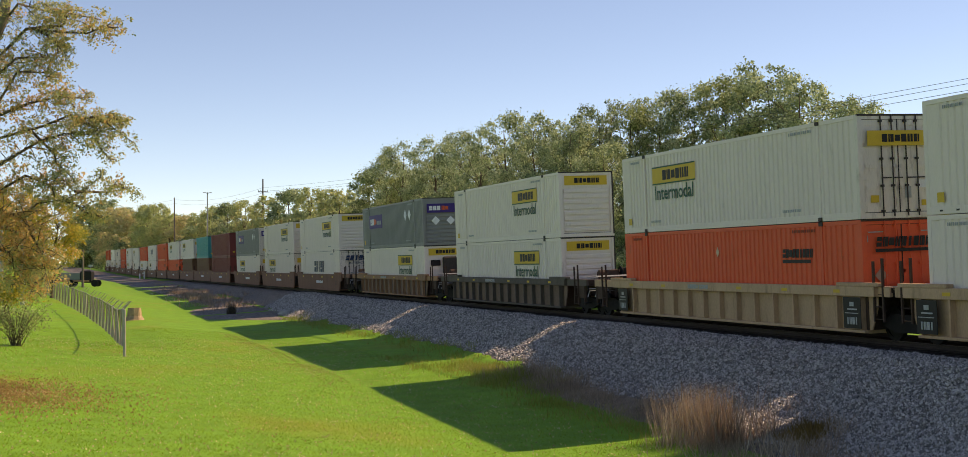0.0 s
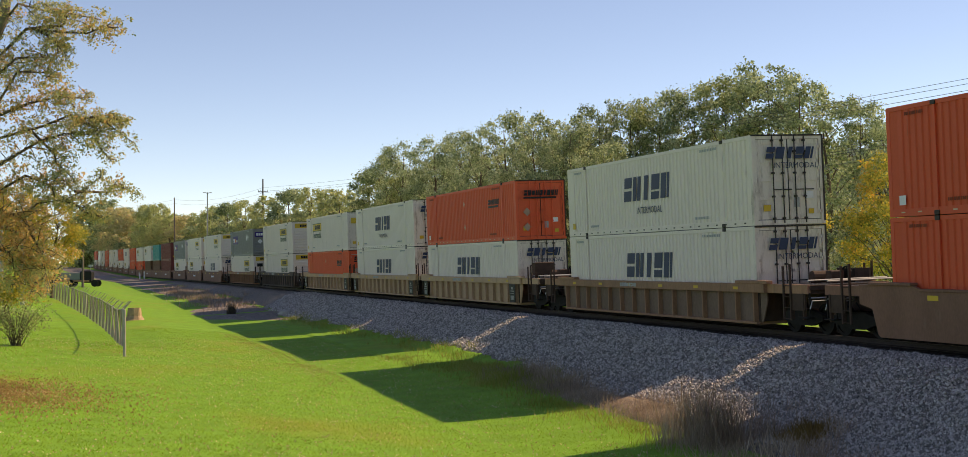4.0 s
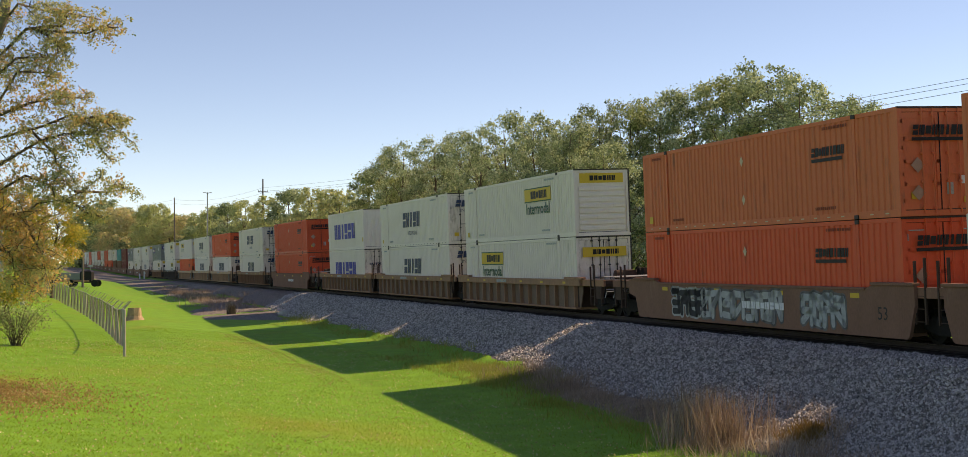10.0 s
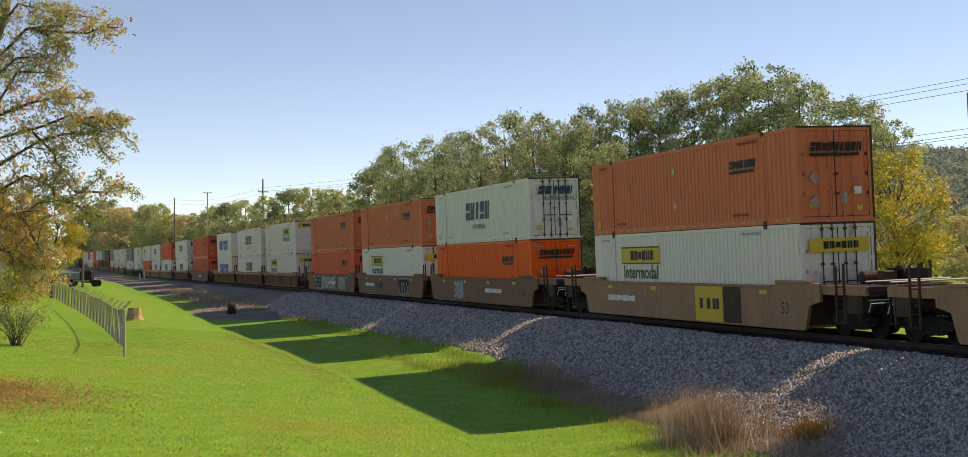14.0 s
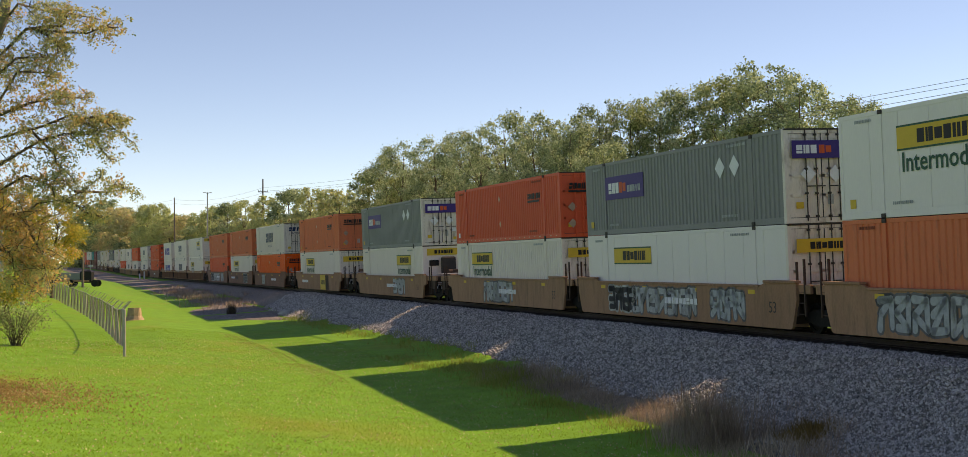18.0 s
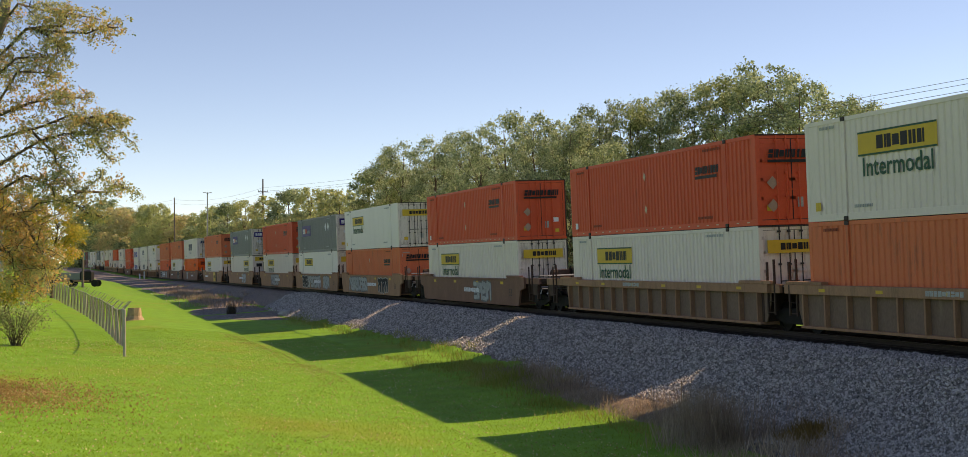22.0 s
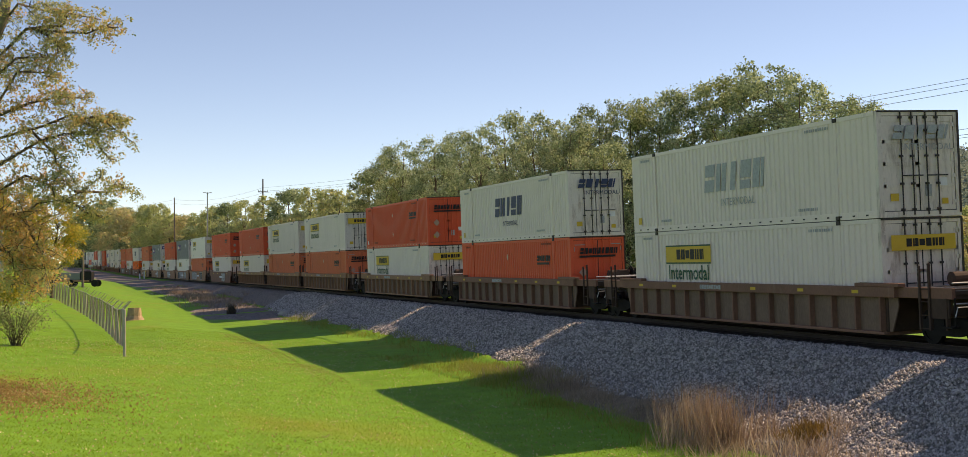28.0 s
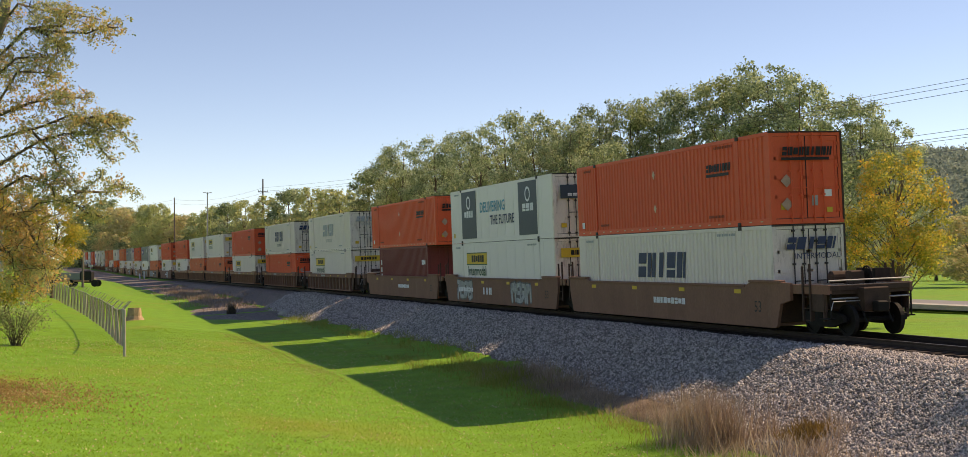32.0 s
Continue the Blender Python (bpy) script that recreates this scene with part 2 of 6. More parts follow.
PAINT = {
    "orange": material("orange_paint", (0.80, 0.120, 0.050), 0.5, spread=0.1, scale=1.5, fine=30, dirt=(0.33, 0.12, 0.06), dirt_at=0.6, stretch=(1, 1, 0.35), per_object=0.3),
    "vivid_orange": material("vivid_orange_paint", (0.92, 0.118, 0.012), 0.45, spread=0.06, scale=1.5, fine=30, dirt=(0.45, 0.11, 0.03), dirt_at=0.7, stretch=(1, 1, 0.35)),
    "red": material("red_orange_paint", (0.73, 0.104, 0.044), 0.5, spread=0.1, scale=1.5, fine=30, dirt=(0.30, 0.08, 0.05), dirt_at=0.62, stretch=(1, 1, 0.35), per_object=0.3),
    "white": material("white_paint", (0.775, 0.675, 0.60), 0.5, spread=0.08, scale=1.5, fine=25, dirt=(0.36, 0.31, 0.25), dirt_at=0.61, stretch=(1, 1, 0.3), per_object=0.25),
    "plate": material("bluish_white_paint", (0.755, 0.70, 0.665), 0.4, spread=0.05, scale=1.2, fine=25, dirt=(0.38, 0.38, 0.34), dirt_at=0.68, stretch=(1, 1, 0.3), per_object=0.2),
    "grey": material("grey_paint", (0.235, 0.235, 0.23), 0.5, spread=0.1, scale=1.5, fine=25, dirt=(0.13, 0.13, 0.12), stretch=(1, 1, 0.3)),
    "faded_orange": material("faded_orange_paint", (0.74, 0.188, 0.085), 0.6, spread=0.1, scale=1.5, fine=30, dirt=(0.36, 0.13, 0.08), dirt_at=0.55, stretch=(1, 1, 0.35), per_object=0.3),
    "maroon": material("maroon_paint", (0.21, 0.05, 0.045), 0.55, spread=0.1, scale=1.5, fine=25, dirt=(0.12, 0.04, 0.035), stretch=(1, 1, 0.3)),
    "teal": material("teal_paint", (0.03, 0.30, 0.29), 0.5, spread=0.1, scale=1.5, fine=25, stretch=(1, 1, 0.3)),
    "brown": material("brown_paint", (0.20, 0.10, 0.06), 0.6, spread=0.15, scale=1.5, fine=25, stretch=(1, 1, 0.3)),
    "door_white": material("door_white_paint", (0.73, 0.65, 0.57), 0.5, spread=0.10, scale=1.5, fine=25, dirt=(0.20, 0.12, 0.08), dirt_at=0.52, stretch=(1, 1, 0.25)),
}
RAIL_TAPE = material("cream_reflective_tape", (0.62, 0.47, 0.32), 0.5, spread=0.15)
FADED_RED = material("faded_dark_red_print", (0.26, 0.06, 0.03), 0.6, spread=0.3, scale=8)
SPRAY_GREY = material("grey_spray_paint", (0.15, 0.145, 0.145), 0.6, spread=0.3, scale=5)
PLACARD = material("weathered_placard", (0.42, 0.27, 0.20), 0.6, spread=0.2)
WELL_BROWN = material("weathered_brown_steel", (0.235, 0.122, 0.085), 0.8, spread=0.28, scale=1.3, fine=20, dirt=(0.30, 0.21, 0.15), dirt_at=0.60, stretch=(1, 1, 0.5), per_object=0.4)
WELL_TAN = material("weathered_tan_steel", (0.36, 0.195, 0.118), 0.8, spread=0.25, scale=1.3, fine=20, dirt=(0.20, 0.13, 0.08), dirt_at=0.5, stretch=(1, 1, 0.5), per_object=0.4)
WELL_SAND = material("weathered_sand_steel", (0.50, 0.325, 0.205), 0.8, spread=0.25, scale=1.3, fine=20, dirt=(0.26, 0.16, 0.09), dirt_at=0.55, stretch=(1, 1, 0.5), per_object=0.4)
WELL_GREY = material("weathered_grey_steel", (0.12, 0.098, 0.082), 0.8, spread=0.25, scale=1.3, fine=20, dirt=(0.08, 0.06, 0.05), dirt_at=0.55, stretch=(1, 1, 0.5))
# Web plates behind the ribs: dusty brown, with recess shade put into the colour.
WELL_WEB = material("recess_shaded_web_steel", (0.20, 0.132, 0.10), 0.8, spread=0.25, scale=1.3, fine=20, dirt=(0.27, 0.20, 0.145), dirt_at=0.56, stretch=(1, 1, 0.5))
IRON = material("black_iron", (0.018, 0.016, 0.015), 0.75, 0.2, spread=0.4, scale=4, dirt=(0.10, 0.06, 0.04), dirt_at=0.6)
POST_STEEL = material("weathered_post_steel", (0.40, 0.37, 0.33), 0.6, 0.2, spread=0.2)
AGED_WIRE = material("aged_wire", (0.22, 0.21, 0.20), 0.6, 0.4, spread=0.2)
GALV = material("galvanised_steel", (0.42, 0.42, 0.41), 0.45, 0.6, spread=0.15)
DARK = material("dark_steel", (0.06, 0.05, 0.045), 0.6, 0.3, spread=0.3)
NAVY = material("navy_paint", (0.035, 0.05, 0.10), 0.5, spread=0.15)
BLUE = material("blue_paint", (0.03, 0.035, 0.30), 0.5, spread=0.12)
BLACK = material("black_paint", (0.02, 0.018, 0.018), 0.5, spread=0.2)
YELLOW = material("yellow_paint", (0.66, 0.42, 0.05), 0.5, spread=0.1, scale=3)
GREEN_INK = material("green_paint", (0.02, 0.09, 0.055), 0.5, spread=0.15)
PURPLE = material("purple_paint", (0.055, 0.03, 0.17), 0.5, spread=0.12)
PINKISH = material("pink_spray_paint", (0.45, 0.2, 0.2), 0.6, spread=0.3, scale=5)
WHITE_INK = material("white_lettering", (0.72, 0.72, 0.74), 0.5, spread=0.1)
FADED = material("faded_grey_lettering", (0.36, 0.38, 0.38), 0.6, spread=0.3, scale=8)
RED_INK = material("orange_red_paint", (0.65, 0.10, 0.03), 0.5, spread=0.1)
CYAN = material("cyan_paint", (0.05, 0.30, 0.42), 0.5, spread=0.1)
SLATE = material("slate_blue_panel", (0.045, 0.065, 0.085), 0.45, spread=0.1)
GRAFFITI_W = material("pale_spray_paint", (0.40, 0.405, 0.40), 0.6, spread=0.3, scale=5)
GRAFFITI_B = material("dark_spray_paint", (0.03, 0.03, 0.035), 0.6, spread=0.4, scale=5)
BLADE = leaf_material("blade", ((0.16, 0.30, 0.025), (0.22, 0.38, 0.03), (0.34, 0.45, 0.065)), 0.5)
DRY_GRASS = leaf_material("dry_grass", ((0.22, 0.155, 0.11), (0.38, 0.285, 0.215), (0.60, 0.49, 0.38)), 0.35)
PALE_STEM = leaf_material("pale_stem", ((0.42, 0.32, 0.23), (0.62, 0.50, 0.38), (0.74, 0.63, 0.50)), 0.3)
BROWN_WEED = leaf_material("brown_weed", ((0.18, 0.135, 0.095), (0.34, 0.255, 0.18), (0.52, 0.40, 0.29)), 0.4)
DARK_WEED = leaf_material("dark_weed", ((0.05, 0.045, 0.035), (0.09, 0.08, 0.06), (0.15, 0.13, 0.09)), 0.3)
RUST_WEED = leaf_material("rust_weed", ((0.12, 0.08, 0.025), (0.23, 0.145, 0.045), (0.34, 0.225, 0.07)), 0.35)
LIME_GRASS = leaf_material("lime_grass", ((0.18, 0.24, 0.03), (0.30, 0.32, 0.07), (0.42, 0.38, 0.14)), 0.4)
FALLEN = leaf_material("fallen_leaf", ((0.36, 0.24, 0.10), (0.60, 0.50, 0.26), (0.80, 0.74, 0.52)), 0.3)
TAN_GRASS = leaf_material("tan_grass", ((0.26, 0.26, 0.07), (0.38, 0.34, 0.13), (0.52, 0.44, 0.22)), 0.4)
LITTER = leaf_material("litter", ((0.30, 0.18, 0.07), (0.46, 0.28, 0.12), (0.58, 0.38, 0.20)), 0.4)
STUMP_BARK = material("stump_bark", (0.42, 0.30, 0.19), 0.9, spread=0.3, scale=4, fine=30, bump=0.7, bump_far=0.03, dirt=(0.2, 0.12, 0.07), stretch=(1, 1, 0.4))
STUMP_TOP = material("stump_cut_wood", (0.28, 0.13, 0.06), 0.9, spread=0.35, scale=6)
CONCRETE = material("concrete", (0.42, 0.41, 0.38), 0.9, spread=0.15, scale=2)
POLE_WOOD = material("pole_wood", (0.16, 0.13, 0.11), 0.9, spread=0.25, stretch=(1, 1, 0.2))
WIRE = material("black_wire", (0.09, 0.09, 0.095), 0.6, spread=0.1)
SHED_WALL = material("shed_boards", (0.10, 0.095, 0.09), 0.85, spread=0.25, stretch=(1, 1, 0.3))
SHED_ROOF = material("grey_roofing", (0.22, 0.23, 0.24), 0.8, spread=0.2)
RUBBER = material("rubber", (0.02, 0.02, 0.02), 0.8, spread=0.2)
# The hill's blue-green base colour includes the haze of distance.
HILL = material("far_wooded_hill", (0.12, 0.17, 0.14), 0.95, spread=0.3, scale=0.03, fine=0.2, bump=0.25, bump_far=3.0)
# Leaves of the distant woods: autumn tones with the air's haze mixed in.
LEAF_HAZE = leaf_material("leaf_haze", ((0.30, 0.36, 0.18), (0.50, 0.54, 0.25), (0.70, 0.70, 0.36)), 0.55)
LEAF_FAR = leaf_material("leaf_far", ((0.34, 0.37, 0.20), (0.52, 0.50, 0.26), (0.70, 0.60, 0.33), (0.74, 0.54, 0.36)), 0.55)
END_IRON = material("dark_brown_steel", (0.075, 0.047, 0.036), 0.8, 0.1, spread=0.4, scale=3, dirt=(0.16, 0.09, 0.06), dirt_at=0.58)


# ---- ground ----
def build_ground():
    ss = [-3500, -2000, -1200, -700, -400, -200, -100, -60] + list(np.arange(-40, 16, 4.0)) + list(np.arange(16, 110, 1.0)) + \
         list(np.arange(110, 300, 4.0)) + [300, 330, 370, 420, 500, 600, 700, 850, 1100, 1600, 2500, 3800]
    cs = [-3000, -1500, -800, -400, -200, -120, -80, -60, -45, -35, -28, -22, -18, -14, -11, -9, -7, -6, -5, -4, -3, -2.5, -1.2] + \
         [0, 1.2, 2.5, 3, 3.5] + list(np.arange(4, 26, 0.75)) + [27, 29, 32, 36, 40, 46, 55, 70, 90, 130, 200, 400, 800, 1500]
    v, f = [], []
    for s in ss:
        for c in cs:
            x, y, a = track(min(max(s, -40), 1100))
            k = s - min(max(s, -40), 1100)
            p = beside(min(max(s, -40), 1100), c)
            z = ground_z(s, c) if abs(c) < 500 else -0.6
            v.append((p.x - k * math.sin(a), p.y + k * math.cos(a), z))
    n = len(cs)
    for i in range(len(ss) - 1):
        for j in range(n - 1):
            q = i * n + j
            f.append((q, q + n, q + n + 1, q + 1))
    g = Geo()
    g.v, g.f = v, f
    return tagged(part("ground", g, GRASS), "bright green mown lawn sloping down to a shallow ditch", "lawn", kind="structure")


ground = build_ground()
ground.data.shade_smooth()


def along(profile, s0, s1, step, closed=True, bank=True):
    """A profile of (c to the left, z) points swept along the track."""
    g = Geo()
    n, rows = len(profile), int(round((s1 - s0) / step)) + 1
    for i in range(rows):
        s = s0 + (s1 - s0) * i / (rows - 1)
        for c, z in profile:
            g.v.append(tuple(beside(s, c, z - (c * math.tan(radians(BANK)) if bank else 0))))
    for i in range(rows - 1):
        for j in range(n if closed else n - 1):
            q, r = i * n + j, i * n + (j + 1) % n
            g.f.append((q, r, r + n, q + n))
    return g


def build_ballast():
    g = Geo()
    cs = [-9.0, -7, -5, -3.6, -2.7, -2.2, -1.7, -0.9, 0, 0.9, 1.7, 2.2, 2.7] + list(np.arange(3.2, 13.2, 0.4))
    ss = [-700, -400, -150, -60, -20] + list(np.arange(0, 120, 0.5)) + list(np.arange(120, 420, 4.0)) + [500, 600, 700, 900, 1100]
    for s in ss:
        for c in cs:
            z = bank_z(c) + 0.035 * noise.noise((s * 1.7, c * 1.7, 9)) + 0.05 * noise.noise((s * 0.35, c * 0.35, 2))
            edge = lawn_z(s, c) - 0.10 + 0.22 * noise.noise((s * 0.35, 5, 0)) * smooth(3, 6, c)
            if abs(c) > 3 and z < edge:
                wide = float(np.interp(s, (84, 97, 105, 118, 128, 150, 260, 330), (0, 8.0, 12.0, 12.0, 9.5, 10.0, 10.5, 12.0))) + 0.7 * noise.noise((s * 0.12, 3, 0))
                z = edge + 0.15 - 0.40 * smooth(wide - 1.0, wide + 0.3, c) if c > 0 else edge - 0.25
            g.v.append(tuple(beside(s, c, z)))
    n = len(cs)
    for i in range(len(ss) - 1):
        for j in range(n - 1):
            q = i * n + j
            g.f.append((q, q + n, q + n + 1, q + 1))
    return tagged(part("ballast_bank", g, BALLAST), "sloping railway bank of crushed grey stone ballast", "ballast", kind="structure")


ballast = build_ballast()


def toe(s):
    """Where the loose stones end and the bare soil begins, metres from the track's centre."""
    return float(np.interp(s, (33, 45, 52, 90, 98), (6.25, 6.05, 5.45, 5.5, 7.5))) + 0.45 * noise.noise((s * 0.3, 7, 1)) + 0.25 * noise.noise((s * 1.1, 2, 5)) + 4.0 * smooth(33, 29, s)


def build_verge(name, s0, s1, reach, mat, label, category):
    """A ragged strip over the foot of the bank, from the end of the stones down to the lawn."""
    g = Geo()
    ss, cs = list(np.arange(s0, s1, 0.5)), list(np.arange(4.2, reach + 1.4, 0.2))
    for s in ss:
        a, b = toe(s), reach + 0.35 * noise.noise((s * 0.4, 1, 8)) + 0.2 * noise.noise((s * 1.3, 4, 8))
        for c in cs:
            z = max(lawn_z(s, c), bank_z(c) + 0.03) + 0.03 * noise.noise((s * 2.1, c * 2.1, 6))
            cover = smooth(a - 0.3, a + 0.2, c) * smooth(b + 0.3, b - 0.2, c) * smooth(s1, s1 - 4, s) * smooth(s0, s0 + 3.5, s)
            g.v.append(tuple(beside(s, c, z - 0.22 + 0.27 * cover)))
    n = len(cs)
    g.f = [(i * n + j, i * n + n + j, i * n + n + j + 1, i * n + j + 1) for i in range(len(ss) - 1) for j in range(n - 1)]
    ob = tagged(part(name, g, mat), label, category, kind="structure")
    ob.data.shade_smooth()


build_verge("soil_verge", 30.0, 47.0, 7.3, SOIL, "strip of bare brown soil and stubble at the bank's foot", "soil")
build_verge("turf_verge", 43.0, 99.0, 8.6, GRASS, "strip of rough turf growing up the bank's foot", "grass")


def build_track():
    t = thing("railway_track", "single curved railway track on dark wooden ties", "railway track", kind="structure")
    for side in (-1, 1):
        c = side * 0.755
        rail = part("rail", along([(c + 0.07, -0.17), (c + 0.07, -0.155), (c + 0.012, -0.13), (c + 0.012, -0.05), (c + 0.037, -0.035), (c + 0.037, -0.004),
                                   (c - 0.037, -0.004), (c - 0.037, -0.035), (c - 0.012, -0.05), (c - 0.012, -0.13), (c - 0.07, -0.155), (c - 0.07, -0.17)], -700, 1100, 6.0), RAIL_STEEL, t)
        part("railhead", along([(c + 0.03, -0.003), (c + 0.03, 0.0), (c - 0.03, 0.0), (c - 0.03, -0.003)], -700, 1100, 6.0), RAIL_HEAD, rail, "worn bright running surface")
    tie = Geo().box(-1.3, 1.3, -0.115, 0.115, -0.34, -0.172, 0.012).mesh("tie", TIE_WOOD)
    for i in range(260):
        s = -8 + i * 0.52
        x, y, a = track(s)
        part("tie", tie, None, t, at=pose(x, y, 0, 0, -BANK, math.degrees(a)))


build_track()

# ---- the train ----
SPEED = 16.85
HALF = 1.295
HIGH = 2.896
shared = {}


def share(key, make, mat):
    """One mesh for all alike parts."""
    k = (key, mat.name)
    if k not in shared:
        shared[k] = make().mesh(key[0] if isinstance(key, tuple) else key, mat)
    return shared[k]


def word_mesh(text, size, mat, rear=False, bold=0.0):
    """A word in the built-in font, standing upright, facing -x (or -y if rear)."""
    k = ("word", text, size, mat.name, rear)
    if k not in shared:
        cu = bpy.data.curves.new("word", "FONT")
        cu.body, cu.size, cu.align_x, cu.offset, cu.resolution_u = text, size, "CENTER", bold, 2
        ob = bpy.data.objects.new("word", cu)
        scene.collection.objects.link(ob)
        me = bpy.data.meshes.new_from_object(ob.evaluated_get(bpy.context.evaluated_depsgraph_get()))
        bpy.data.objects.remove(ob)
        bpy.data.curves.remove(cu)
        m = Matrix(((1, 0, 0, 0), (0, 0, -1, 0), (0, 1, 0, 0), (0, 0, 0, 1))) if rear else Matrix(((0, 0, -1, 0), (-1, 0, 0, 0), (0, 1, 0, 0), (0, 0, 0, 1)))
        me.transform(m)
        me.materials.clear()
        me.materials.append(mat)
        shared[k] = me
    return shared[k]


# Plain block shapes of marks: each block is a list of bars (x0, y0, x1, y1) in a unit cell.
BLOCKS = [
    [(0, 0, .42, 1), (.58, 0, 1, 1)],
    [(0, 0, 1, .44), (0, .56, 1, 1)],
    [(0, 0, 1, 1)],
    [(.25, 0, .75, 1)],
    [(0, 0, 1, .30), (0, .38, 1, 1)],
    [(0, 0, .62, 1), (.74, 0, 1, 1)],
    [(0, .1, 1, .9)],
    [(0, 0, .3, 1), (.38, 0, 1, 1)],
]


def block_geo(cell, w, height, slant, depth=0.006, rear=False, a=0.0, g=None):
    g = g or Geo()
    for x0, y0, x1, y1 in BLOCKS[cell]:
        quad = [(a + x0 * w + slant * y0 * height, y0 * height), (a + x1 * w + slant * y0 * height, y0 * height),
                (a + x1 * w + slant * y1 * height, y1 * height), (a + x0 * w + slant * y1 * height, y1 * height)]
        if rear:
            g.prism_y(quad, -depth, 0)
        else:
            g.prism_x([(-u, z) for u, z in quad][::-1], -depth, 0)
    return g


def mark_geo(cells, width, height, slant, depth=0.006, rear=False):
    """A row of plain block shapes for a mark of that width and height."""
    g = Geo()
    n = len(cells)
    w = width / (n + 0.22 * (n - 1))
    for i, cell in enumerate(cells):
        block_geo(cell, w, height, slant, depth, rear, -width / 2 + i * w * 1.22, g)
    return g


def big_mark(name, parent, cells, width, height, slant, ink, at, label=""):
    """A large mark whose blocks are parts of their own."""
    n = len(cells)
    w = width / (n + 0.22 * (n - 1))
    for i, cell in enumerate(cells):
        mesh = share((name, cell, round(w, 3), slant), lambda: block_geo(cell, w, height, slant), ink)
        part(name, mesh, None, parent, label, at=at @ pose(0, width / 2 - i * w * 1.22, 0))


def corrugated(length, height, pitch=0.278, deep=0.036, posts=True):
    """The outer sheet of a side wall in waves, facing -x at x = 0, from the rear (y = 0) on."""
    g = Geo()
    ys = [0.0]
    xs = [0.0]
    y = 0.05
    while y + pitch < length:
        for dy, x in ((0, 0.0), (0.11, 0.0), (0.145, deep), (0.243, deep)):
            ys.append(y + dy)
            xs.append(x)
        y += pitch
    ys.append(length)
    xs.append(0.0)
    n = len(ys)
    g.v = [(x, y, 0) for x, y in zip(xs, ys)] + [(x, y, height) for x, y in zip(xs, ys)]
    g.f = [(i, n + i, n + i + 1, i + 1) for i in range(n - 1)]
    m = len(g.v)
    g.v += [(0.06, 0, 0), (0.06, length, 0), (0.06, length, height), (0.06, 0, height)]
    g.f.append((m, m + 1, m + 2, m + 3))
    return g


def flat_side(length, height):
    """A smooth plate side with narrow vertical seams, in one sheet."""
    g = Geo()
    k = int(length / 1.22)
    ys, xs = [0.0], [0.0]
    for i in range(1, k):
        y = length * i / k
        ys += [y - 0.014, y - 0.008, y + 0.008, y + 0.014]
        xs += [0.0, 0.012, 0.012, 0.0]
    ys.append(length)
    xs.append(0.0)
    n = len(ys)
    g.v = [(x, y, 0) for x, y in zip(xs, ys)] + [(x, y, height) for x, y in zip(xs, ys)]
    g.f = [(i, n + i, n + i + 1, i + 1) for i in range(n - 1)]
    m = len(g.v)
    g.v += [(0.05, 0, 0), (0.05, length, 0), (0.05, length, height), (0.05, 0, height)]
    g.f += [(m, m + 1, m + 2, m + 3)]
    return g


def door_leaf(w, h, hinge):
    """A door leaf, facing -y, with four pressed panels."""
    g = Geo()
    g.box(0, w, 0.02, 0.06, 0, h)
    for z0, z1 in ((0, .16), (.64, .74), (1.24, 1.34), (1.84, 1.94), (h - .16, h)):
        g.box(0, w, 0.0, 0.02, z0, z1)
    g.box(0, 0.1, 0.0, 0.02, 0.16, h - .16)
    g.box(w - 0.1, w, 0.0, 0.02, 0.16, h - .16)
    for z in (0.25, 0.95, 1.65, 2.35):
        g.box(-0.05 if hinge < 0 else w - 0.06, 0.06 if hinge < 0 else w + 0.05, -0.03, 0.01, z - 0.05, z + 0.05)
    return g


def lock_rod(h):
    g = Geo()
    g.tube([(0, -0.05, -0.1), (0, -0.05, h + 0.1)], 0.021, 6)
    for z in (0.05, 0.75, 1.5, 2.2, h - 0.05):
        g.box(-0.05, 0.05, -0.06, 0.0, z - 0.03, z + 0.03)
    g.box(-0.015, 0.30, -0.075, -0.055, 0.95, 0.985)
    return g


def ribbed_end(w, h):
    """A front wall, facing -y, with horizontal ribs."""
    g = Geo()
    g.box(0, w, 0.03, 0.07, 0, h)
    g.box(0, w, 0.0, 0.03, 2.08, h)
    return g


